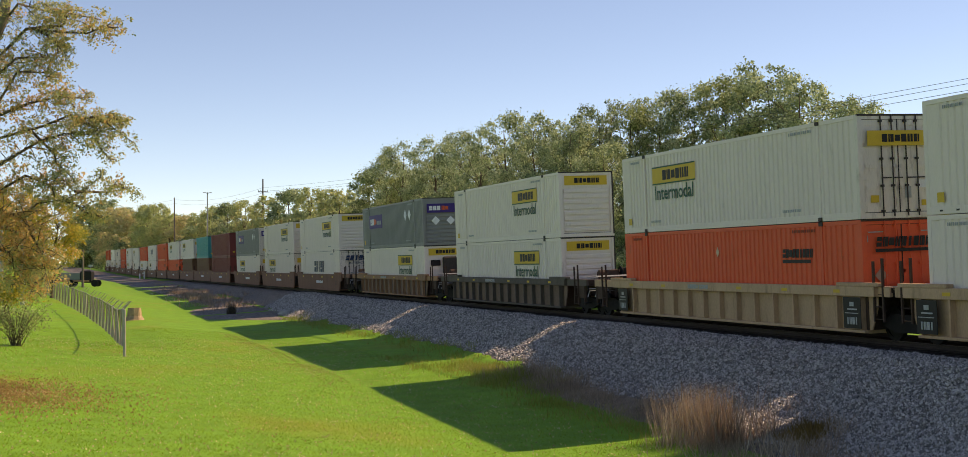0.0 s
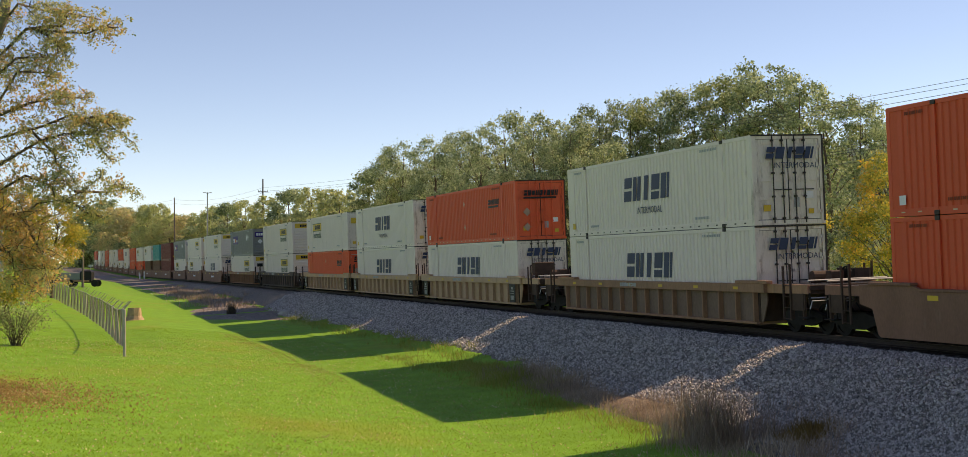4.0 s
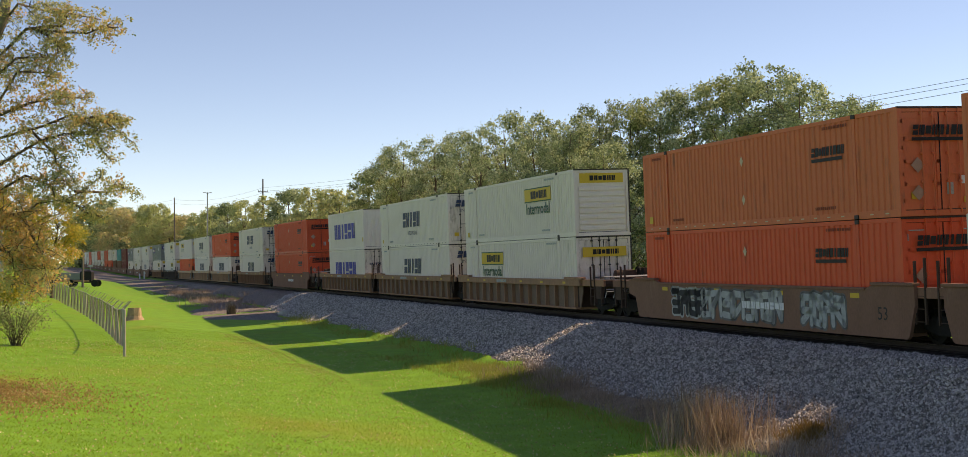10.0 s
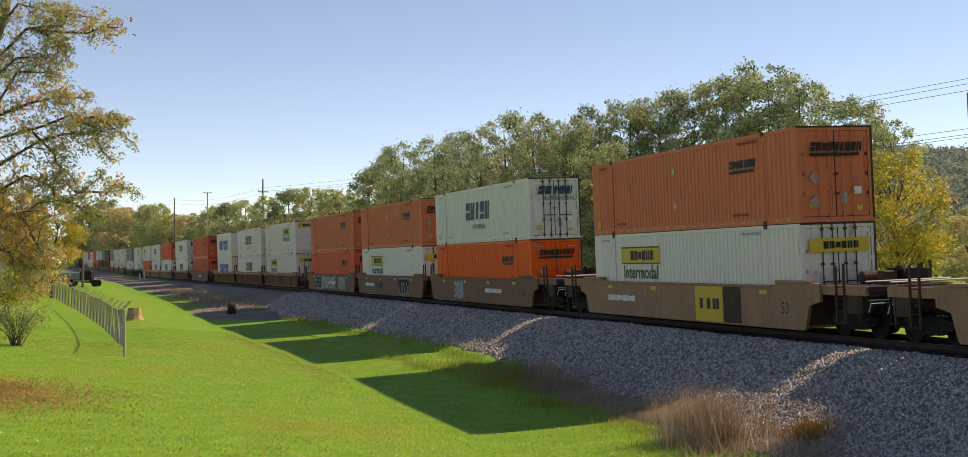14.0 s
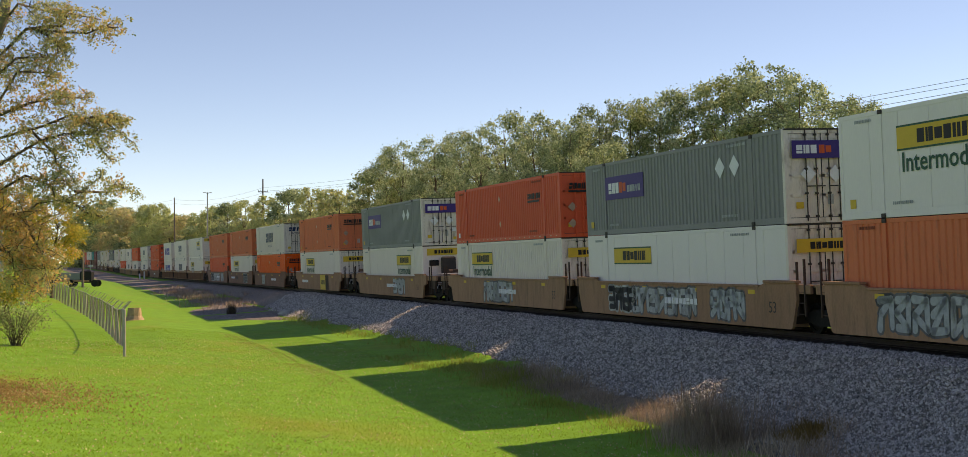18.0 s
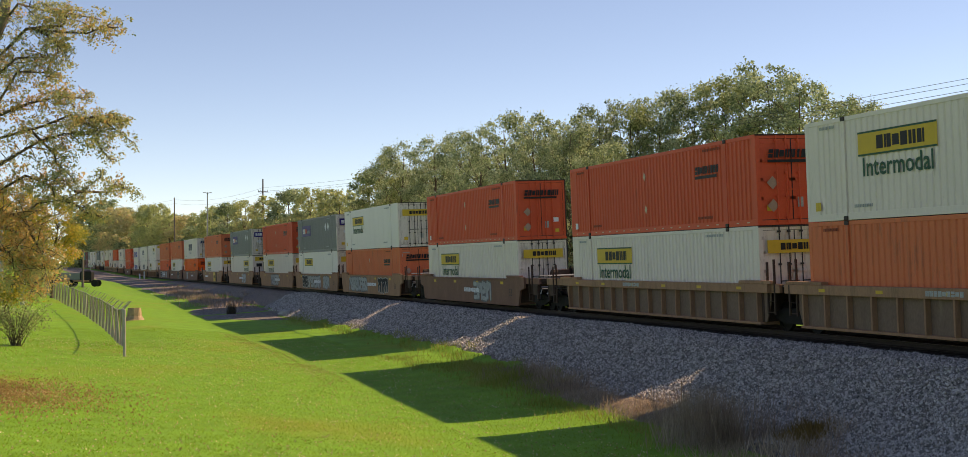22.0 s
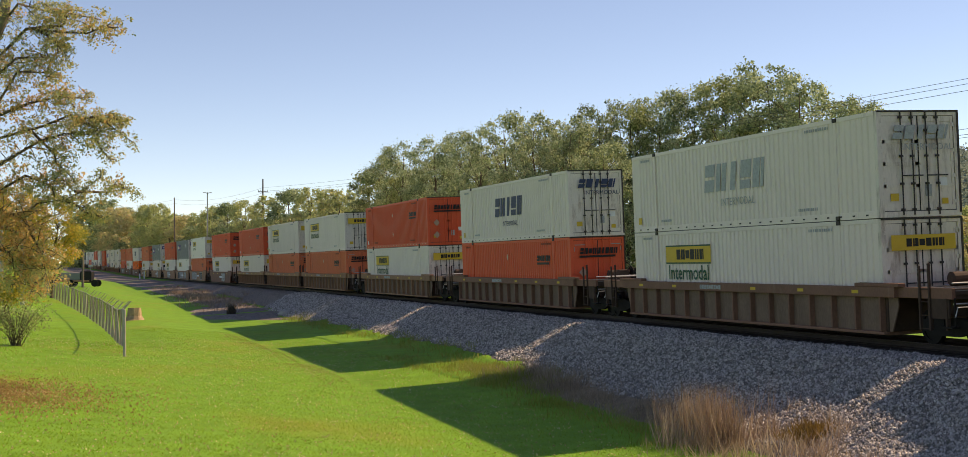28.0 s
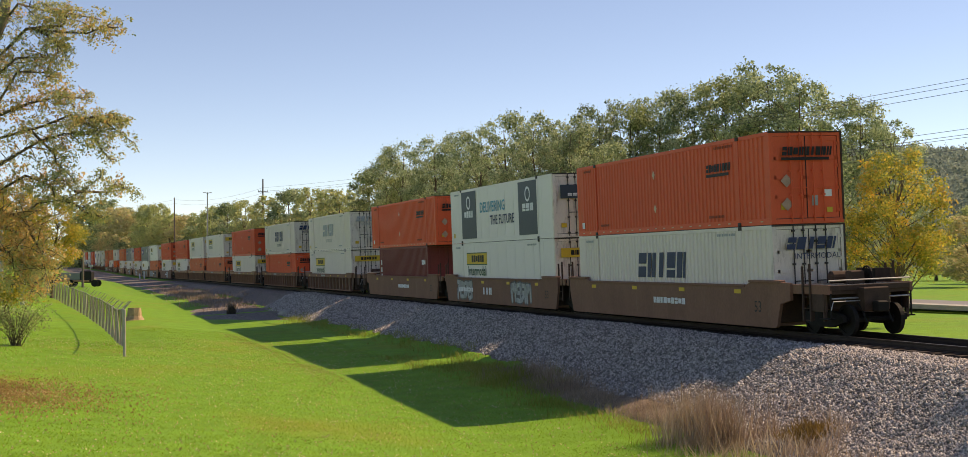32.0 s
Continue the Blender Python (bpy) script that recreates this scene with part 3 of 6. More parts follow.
def container(colour, length, style, rear, scheme, low=False, group="containers on the train"):
    """A shipping container, centred on its base.  style: waves or plate; rear: doors or ribs towards the end of the train."""
    paint = PAINT[colour]
    names = {"vivid_orange": "fresh vivid orange", "faded_orange": "faded orange", "orange": "bright orange", "red": "red-orange", "white": "off-white", "plate": "bluish white", "grey": "slate grey",
             "maroon": "dark maroon", "teal": "teal green", "brown": "rusty brown"}
    surf = "corrugated steel" if style == "waves" else "smooth plated"
    extra = {"sign": "with yellow sign panel", "sign_bare": "with yellow sign panel", "slant": "with slanted navy marks", "faded": "with faded grey marks",
             "small": "with small black mark", "big": "with huge royal blue marks", "purple": "with purple sign",
             "panels": "with two dark panels", "none": "without markings"}[scheme]
    t = thing("shipping_container", f"{names[colour]} {surf} container {extra}", "container", group=group)
    bare, scheme = scheme == "sign_bare", scheme.replace("_bare", "")
    y0, h2 = -length / 2, HIGH
    white = colour in ("white", "plate")
    end_paint = PAINT["door_white"] if (white or colour == "grey") and rear == "doors" else paint
    # side walls between top and bottom rails
    wall_len, wall_h = length - 0.3, HIGH - 0.32
    make = (lambda: corrugated(wall_len, wall_h)) if style == "waves" else (lambda: flat_side(wall_len, wall_h))
    wall = share(("side_wall", style, length), make, paint)
    part("side_wall", wall, None, t, at=pose(-HALF + 0.008, y0 + 0.15, 0.20))
    part("side_wall", wall, None, t, at=Matrix.Translation((HALF - 0.008, -y0 - 0.15, 0.20)) @ pose(0, 0, 0, 0, 0, 180))
    part("roof", share(("roof", length), lambda: Geo().box(-HALF + 0.02, HALF - 0.02, y0 + 0.02, -y0 - 0.02, HIGH - 0.06, HIGH - 0.02), paint), None, t)
    part("underframe", share(("underframe", length), lambda: Geo().box(-HALF + 0.04, HALF - 0.04, y0 + 0.02, -y0 - 0.02, 0.02, 0.18), DARK), None, t)
    for side in (-1, 1):
        x = side * (HALF - 0.03)
        part("bottom_rail", share(("bottom_rail", length), lambda: Geo().box(-0.03, 0.03, y0 + 0.15, -y0 - 0.15, 0.0, 0.20, 0.006), paint), None, t, at=pose(x, 0, 0))
        part("top_rail", share(("top_rail", length), lambda: Geo().box(-0.03, 0.03, y0 + 0.15, -y0 - 0.15, HIGH - 0.12, HIGH, 0.006), paint), None, t, at=pose(x, 0, 0))
        for e in (-1, 1):
            part("corner_post", share("corner_post", lambda: Geo().box(-0.075, 0.075, -0.075, 0.075, 0, HIGH, 0.008), end_paint if e < 0 else paint), None, t, at=pose(side * (HALF - 0.075), e * (-y0 - 0.075), 0))
            if length > 13 and (side < 0 or e < 0):
                post = part("lifting_post", share("lifting_post", lambda: Geo().box(-0.02, 0.02, -0.06, 0.06, 0.1, HIGH - 0.05, 0.004), paint), None, t, at=pose(side * (HALF - 0.006), e * 6.05, 0))
                if side < 0:
                    for z in (0.0, HIGH - 0.118):
                        part("corner_casting", share("corner_casting", lambda: Geo().box(-0.03, 0.03, -0.09, 0.09, 0.0, 0.118, 0.012), DARK), None, post, at=pose(-0.01, 0, z))
    # the end that faces the end of the train
    w, h = 2 * HALF - 0.30, HIGH - 0.30
    part("end_header", share("end_header", lambda: Geo().box(-HALF + 0.15, HALF - 0.15, 0.0, 0.1, HIGH - 0.14, HIGH, 0.006), end_paint), None, t, at=pose(0, y0 + 0.004, 0))
    part("end_sill", share("end_sill", lambda: Geo().box(-HALF + 0.15, HALF - 0.15, 0.0, 0.1, 0, 0.16, 0.006), end_paint), None, t, at=pose(0, y0 + 0.004, 0))
    part("rear_gutter", share("rear_gutter", lambda: Geo().box(-HALF, HALF, -0.02, 0.05, HIGH - 0.045, HIGH + 0.006).box(HALF - 0.055, HALF + 0.004, -0.02, 0.03, 0.1, HIGH - 0.045), DARK if white or colour == "grey" else END_IRON), None, t, "dark strip along the top and right of the rear frame", at=pose(0, y0, 0))
    if rear == "doors":
        part("door_gasket", share("door_gasket", lambda: Geo().box(-w / 2 - 0.02, w / 2 + 0.02, 0, 0.02, -0.02, 0.01).box(-w / 2 - 0.02, w / 2 + 0.02, 0, 0.02, h - 0.01, h + 0.02).box(-w / 2 - 0.02, -w / 2 + 0.012, 0, 0.02, 0, h).box(w / 2 - 0.012, w / 2 + 0.02, 0, 0.02, 0, h), BLACK), None, t, at=pose(0, y0 + 0.026, 0.16))
        for side in (-1, 1):
            d = part("door", share(("door", side), lambda: door_leaf(w / 2 - 0.012, h, side), end_paint), None, t, at=pose(-w / 2 if side < 0 else 0.012, y0 + 0.03, 0.16))
            rod = share("lock_rod", lambda: lock_rod(h), end_paint if colour in ("orange", "red", "vivid_orange", "faded_orange", "maroon") else DARK)
            for x in ((0.58, 0.93) if side < 0 else (0.22, 0.57)):
                part("lock_rod", rod, None, d, at=pose(x, 0, 0))
            part("door_seal", share("door_seal", lambda: Geo().box(-0.012, 0.012, -0.012, 0.02, 0, h), BLACK), None, d, at=pose(w / 2 - 0.004 if side < 0 else -0.012, 0, 0))
    else:
        e = part("end_wall", share("end_wall", lambda: ribbed_end(w, h), end_paint), None, t, at=pose(-w / 2, y0 + 0.03, 0.16))
        for k in range(8 if rear == "ribs" else 0):
            part("rib", share("end_rib", lambda: Geo().prism_x([(0.03, 0), (-0.015, 0.03), (-0.015, 0.15), (0.03, 0.18)][::-1], 0.08, w - 0.08), end_paint), None, e, at=pose(0, 0, 0.08 + k * 0.245))
        if rear == "waves":
            part("end_sheet", share("end_sheet", lambda: corrugated(w, h), end_paint), None, e, at=Matrix.Translation((w, -0.008, 0)) @ pose(0, 0, 0, 0, 0, 90))
            part("data_plate", share("end_plate", lambda: Geo().box(-0.13, 0.13, -0.004, 0, -0.12, 0.12), YELLOW), None, e, at=pose(w - 0.4, -0.012, 0.75))
        if rear == "unit":
            part("cooling_unit", share("cooling_unit", lambda: Geo().box(1.0, 1.85, -0.32, 0.0, 0.9, 2.05, 0.08), DARK), None, e, "black cooling unit")
            part("vent_grille", share("vent_grille", lambda: Geo().box(0.25, 0.85, -0.03, 0.0, 1.5, 1.85, 0.02), BLACK), None, e)
            part("fairing", share("fairing", lambda: Geo().box(0.15, w - 0.1, -0.12, 0.0, 0.1, 0.85, 0.05), end_paint), None, e)
    part("front_wall", share("front_wall", lambda: Geo().box(-HALF + 0.15, HALF - 0.15, 0, 0.05, 0.0, HIGH - 0.04), paint), None, t, at=pose(0, -y0 - 0.08, 0))
    # markings on the left side and on the end
    x, far = -HALF - 0.004, -y0
    yr = y0 + 0.028
    if scheme == "sign":
        y = (far - 4.5) if rear == "doors" else (y0 + 4.6)
        s = part("sign_panel", share("sign_panel", lambda: Geo().box(-0.008, 0, -1.75, 1.75, 1.72, 2.38), YELLOW), None, t, "yellow sign panel with dark marks", at=pose(x, y, 0))
        part("sign_mark", share("sign_mark", lambda: mark_geo((2, 7, 6, 2, 0, 5), 2.1, 0.36, 0.0), BLACK), None, s, at=pose(-0.009, -0.18, 1.87))
        part("sign_border", share("sign_border", lambda: Geo().box(-0.004, 0, -1.75, 1.75, 1.72, 1.77).box(-0.004, 0, -1.75, 1.75, 2.33, 2.38), GREEN_INK), None, s, at=pose(-0.0085, 0, 0))
        if not bare:
            part("lettering", word_mesh("Intermodal", 0.72, GREEN_INK, bold=0.010), None, t, "dark green lettering", at=pose(x - 0.006, y, 1.17))
        zs = 2.02 if rear == "doors" else 2.30
        e = part("end_sign", share("end_sign", lambda: Geo().box(-1.02, 1.02, -0.008, 0, 0, 0.42), YELLOW), None, t, "yellow sign panel", at=pose(0, yr - 0.07 if rear == "doors" else yr - 0.004, zs))
        part("sign_mark", share("end_sign_mark", lambda: mark_geo((2, 7, 6, 2, 0, 5), 1.2, 0.22, 0.0, rear=True), BLACK), None, e, at=pose(0.05, -0.009, 0.1))
    elif scheme in ("slant", "faded"):
        ink = NAVY if scheme == "slant" else FADED
        big_mark("slanted_block", t, (1, 0, 3, 4, 5), 4.0, 0.92, 0.16, ink, pose(x, 0.1, 1.22))
        part("lettering", word_mesh("INTERMODAL", 0.36, ink), None, t, at=pose(x - 0.006, -0.2, 0.72))
        part("end_mark", share("end_mark", lambda: mark_geo((1, 2, 3, 4, 5), 1.7, 0.38, 0.25, rear=True), ink), None, t, at=pose(0.0, yr - 0.075, 2.12))
        part("end_lettering", word_mesh("INTERMODAL", 0.26, ink, rear=True), None, t, at=pose(0.25, yr - 0.075, 1.82))
    elif scheme == "small":
        m = part("black_mark", share("black_mark", lambda: mark_geo((1, 7, 6, 0, 7, 3, 2, 7, 0), 1.7, 0.26, 0.12), BLACK), None, t, "small black mark", at=pose(x, y0 + 3.4, 1.88))
        part("underline", share("black_underline", lambda: Geo().box(-0.006, 0, -0.75, 0.85, -0.16, -0.06), BLACK), None, m)
        for yy, zz in ((0.4, 2.1), (0.35, 0.85)):
            part("diamond", share("diamond", lambda: Geo().prism_x([(0, -0.17), (0.11, 0), (0, 0.17), (-0.11, 0)][::-1], -0.006, 0), RAIL_TAPE), None, t, "cream diamond placard", at=pose(x, yy, zz))
        if rear == "doors":
            m = part("end_mark", share("end_black_mark", lambda: mark_geo((1, 7, 6, 0, 7, 3, 2, 7, 0), 1.75, 0.27, 0.15, rear=True), BLACK), None, t, "black mark on the doors", at=pose(0, yr - 0.075, 2.14))
            part("underline", share("end_underline", lambda: Geo().box(-0.9, 0.8, -0.006, 0, -0.15, -0.06), BLACK), None, m)
            for zz in (1.35, 0.62):
                part("diamond", share("end_diamond", lambda: Geo().prism_y([(0, -0.21), (0.21, 0), (0, 0.21), (-0.21, 0)], -0.006, 0), PLACARD), None, t, at=pose(-0.72, yr - 0.03, zz))
    elif scheme == "big":
        big_mark("blue_block", t, (0, 7, 3, 4, 1, 5), 7.0, 1.15, 0.0, BLUE, pose(x, 0.3, 0.85))
        part("data_plate", share("side_plate", lambda: Geo().box(-0.005, 0, -0.13, 0.13, 0.55, 0.85), YELLOW), None, t, at=pose(x, y0 + 0.35, 0))
        if rear == "doors":
            part("end_mark", share("end_blue_mark", lambda: mark_geo((0, 7, 3, 4, 1, 5), 0.85, 0.16, 0.0, rear=True), NAVY), None, t, at=pose(-0.5, yr - 0.006, 1.75))
    elif scheme == "purple":
        s = part("purple_sign", share("purple_sign", lambda: Geo().box(-0.008, 0, -1.85, 1.85, 1.38, 2.30), PURPLE), None, t, "purple sign", at=pose(x, far - 3.95, 0))
        part("sign_mark", share("purple_mark_a", lambda: mark_geo((4, 7, 2), 1.0, 0.42, 0.0), WHITE_INK), None, s, at=pose(-0.009, 1.0, 1.62))
        part("sign_mark", share("purple_mark_b", lambda: mark_geo((7, 6), 0.62, 0.42, 0.0), RED_INK), None, s, at=pose(-0.009, 0.12, 1.62))
        part("sign_mark", share("purple_mark_c", lambda: mark_geo((0, 2, 5, 3, 0), 1.2, 0.26, 0.0), FADED), None, s, at=pose(-0.009, -0.95, 1.62))
        for yy in (-3.9, -4.9):
            part("diamond", share("diamond_big", lambda: Geo().prism_x([(0, -0.36), (0.34, 0), (0, 0.36), (-0.34, 0)][::-1], -0.006, 0), WHITE_INK), None, t, at=pose(x, yy, 2.0))
        e = part("end_sign", share("purple_end_sign", lambda: Geo().box(-1.05, 1.05, -0.008, 0, 0, 0.55), PURPLE), None, t, at=pose(0, yr - 0.07, 1.98))
        part("sign_mark", share("purple_end_a", lambda: mark_geo((4, 7, 2), 0.7, 0.26, 0.0, rear=True), WHITE_INK), None, e, at=pose(-0.55, -0.009, 0.15))
        part("sign_mark", share("purple_end_b", lambda: mark_geo((7, 6), 0.42, 0.26, 0.0, rear=True), RED_INK), None, e, at=pose(0.1, -0.009, 0.15))
        for xx in (-0.5, 0.45):
            part("diamond", share("end_diamond_big", lambda: Geo().prism_y([(0, -0.27), (0.27, 0), (0, 0.27), (-0.27, 0)], -0.006, 0), WHITE_INK), None, t, at=pose(xx, yr - 0.045, 1.5))
    elif scheme == "panels":
        for ya, yb, cells in ((far - 4.7, far - 2.0, (6, 7, 7, 0)), (far - 14.1, far - 11.5, (4, 4, 7))):
            p = part("dark_panel", share("dark_panel", lambda: Geo().box(-0.008, 0, -1.32, 1.32, 0.22, 2.76), SLATE), None, t, "dark slate panel", at=pose(x, (ya + yb) / 2, 0))
            part("panel_mark", share(("panel_mark", len(cells)), lambda: mark_geo(cells, 1.5, 0.36, 0.0), WHITE_INK), None, p, at=pose(-0.009, 0, 1.35))
            part("panel_mark", share("panel_ring", lambda: Geo().ring_x(-0.006, 0, 0, 0, 0.26, 0.36, 16), WHITE_INK), None, p, at=pose(-0.009, 0, 2.15))
        part("lettering", word_mesh("DELIVERING", 0.75, CYAN, bold=0.01), None, t, "cyan lettering", at=pose(x - 0.006, far - 7.4, 1.55))
        part("lettering", word_mesh("THE FUTURE", 0.66, NAVY, bold=0.01), None, t, at=pose(x - 0.006, far - 8.9, 0.88))
        e = part("end_sign", share("slate_end_sign", lambda: Geo().box(-0.95, 0.95, -0.008, 0, 0, 0.62), SLATE), None, t, at=pose(0, yr - 0.07, 1.75))
        part("sign_mark", share("slate_end_mark", lambda: mark_geo((4, 4, 7, 0, 5), 1.2, 0.12, 0.0, rear=True), WHITE_INK), None, e, at=pose(0, -0.009, 0.12))
    if colour == "maroon" and length < 13:
        for k, (zz, hh) in enumerate(((1.75, 0.34), (1.30, 0.30), (0.86, 0.30))):
            part("panel_mark", share(("upright_mark", k), lambda: Geo().box(-0.006, 0, -0.13, 0.13, zz, zz + hh).box(-0.006, 0, 0.13, 0.2, zz, zz + 0.08), WHITE_INK), None, t, at=pose(x, far - 0.55, 0))
        part("panel_mark", share("level_mark", lambda: mark_geo((7, 4, 6), 0.8, 0.30, 0.0), WHITE_INK), None, t, at=pose(x, y0 + 0.95, 1.75))
    # reflective dashes on the rails of painted boxes, drain slots on pale ones
    if length > 13:
        ink, n, wd, hh, zz = (DARK, 24, 0.12, 0.045, 0.07) if colour == "white" else (WHITE_INK, 22, 0.16, 0.035, 0.09)
        def dashes():
            g = Geo()
            for k in range(n):
                yy = y0 + 0.6 + (length - 1.2) * k / (n - 1)
                g.box(-0.005, 0, yy - wd / 2, yy + wd / 2, zz, zz + hh)
            return g
        if colour in ("orange", "red", "vivid_orange", "faded_orange") or scheme in ("slant", "faded"):
            part("stencil", share(("rail_dashes", colour == "white"), dashes, RAIL_TAPE if colour != "white" else DARK), None, t, at=pose(-HALF - 0.001, 0, 0))
        g_far = share("data_plate", lambda: Geo().box(-0.005, 0, -0.14, 0.14, 0.30, 0.55), YELLOW if colour not in ("orange", "red", "vivid_orange") else WHITE_INK)
        part("data_plate", g_far, None, t, at=pose(x, far - 0.6, 0))
    if rear == "doors":
        for xx, zz, ww, hh, ink in ((-0.80, 0.55, 0.13, 0.10, YELLOW), (0.74, 0.95, 0.15, 0.11, WHITE_INK), (0.28, 0.72, 0.10, 0.16, FADED), (0.80, 0.42, 0.10, 0.08, YELLOW)):
            part("data_plate", share(("door_plate", ww), lambda: Geo().box(-ww, ww, -0.004, 0, -hh, hh), ink), None, t, at=pose(xx, yr - 0.004 + 0.002, zz))
        for xx in (-1, 1) if low and scheme == "small" else ():
            part("end_mark", share(("corner_bracket", xx), lambda: Geo().box(-0.26, 0.26, -0.004, 0, 0, 0.03).box(-0.26 if xx < 0 else 0.23, -0.23 if xx < 0 else 0.26, -0.004, 0, -0.26, 0), FADED), None, t, "white corner tape", at=pose(xx * 0.85, yr - 0.002, HIGH - 0.36))
    if scheme != "none" and length > 13:
        # rows of small print along the top and bottom of the side
        for yy, zz, ww in ((y0 + 3.0, 2.62, 1.3), (far - 1.2, 2.62, 0.8), (far - 2.9, 0.33, 0.9), (y0 + 3.6, 0.33, 1.1)):
            part("small_print", share(("small_print", ww), lambda: mark_geo((3, 0, 3, 5, 3, 0, 3, 7, 3, 0, 3), ww, 0.085, 0.0), FADED if white or colour == "grey" else FADED_RED), None, t, at=pose(x, yy, zz))
    return t


def grating():
    """A walkway panel across the car: raised bars between two edges on a plate."""
    g = Geo().box(-1.28, 1.28, -0.20, -0.17, 0, 0.04).box(-1.28, 1.28, 0.17, 0.20, 0, 0.04).box(-1.30, 1.30, -0.46, 0.46, -0.02, 0.004)
    for k in range(15):
        x = -1.26 + 2.52 * k / 14
        g.box(x - 0.012, x + 0.012, -0.17, 0.17, 0.005, 0.035)
    return g


def grab_geo():
    """Two upright grab posts with rungs between."""
    g = Geo().box(-0.03, 0.03, -0.24, -0.18, 0.55, 2.26, 0.006).box(-0.03, 0.03, 0.18, 0.24, 0.55, 2.18, 0.006)
    for z in (0.62, 0.95, 1.28):
        g.tube([(0, -0.2, z), (0, 0.2, z)], 0.016, 5)
    return g


def platform(e, h, far_end, reach):
    """The open frame of a car's end: centre sill, cross members and the end beam."""
    def span(a, b):
        return min(e * a, e * b), max(e * a, e * b)
    g = Geo().box(-0.42, 0.42, *span(h, h + reach - 0.2), 0.72, 1.40, 0.03)
    n = 4 if reach > 2.5 else 3
    for k in range(n):
        y = h + 0.1 + (far_end - h - 0.2) * k / (n - 1)
        g.box(-1.32, 1.32, *span(y - 0.05, y + 0.05), 1.22, 1.42)
    g.box(-1.36, 1.36, *span(far_end - 0.08, far_end), 1.32, 1.48, 0.01)
    return g


def ladder_geo():
    g = Geo().box(-0.028, 0.028, -0.23, -0.17, 0.42, 2.12, 0.006).box(-0.028, 0.028, 0.17, 0.23, 0.42, 2.05, 0.006)
    for z in (0.46, 0.80, 1.14, 1.46):
        g.tube([(0, -0.2, z), (0, 0.2, z)], 0.014, 5)
    return g


def bogie(parent, y):
    """A two-axle truck with side frames and steel wheels."""
    b = part("truck_bolster", share("truck_bolster", lambda: Geo().box(-1.05, 1.05, -0.2, 0.2, 0.36, 0.62, 0.03), IRON), None, parent, at=pose(0, y, 0))
    for side in (-1, 1):
        part("side_frame", share("side_frame", lambda: Geo().prism_x([(-1.1, 0.42), (-0.5, 0.26), (0.5, 0.26), (1.1, 0.42), (1.1, 0.60), (0.55, 0.74), (-0.55, 0.74), (-1.1, 0.60)], -0.07, 0.07), IRON), None, b, at=pose(side * 1.0, 0, 0))
    for e in (-1, 1):
        part("axle", share("axle", lambda: Geo().tube([(-0.95, 0, 0.46), (0.95, 0, 0.46)], 0.08, 10), IRON), None, b, at=pose(0, e * 0.89, 0))
        for side in (-1, 1):
            part("wheel", share("wheel", lambda: Geo().ring_x(-0.065, 0.065, 0, 0.46, 0.36, 0.46, 28).ring_x(-0.03, 0.03, 0, 0.46, 0.1, 0.37, 24).ring_x(-0.09, 0.09, 0, 0.46, 0.0, 0.12, 12), IRON), None, b, "steel wheel with a bright worn rim", at=pose(side * 0.76, e * 0.89, 0))


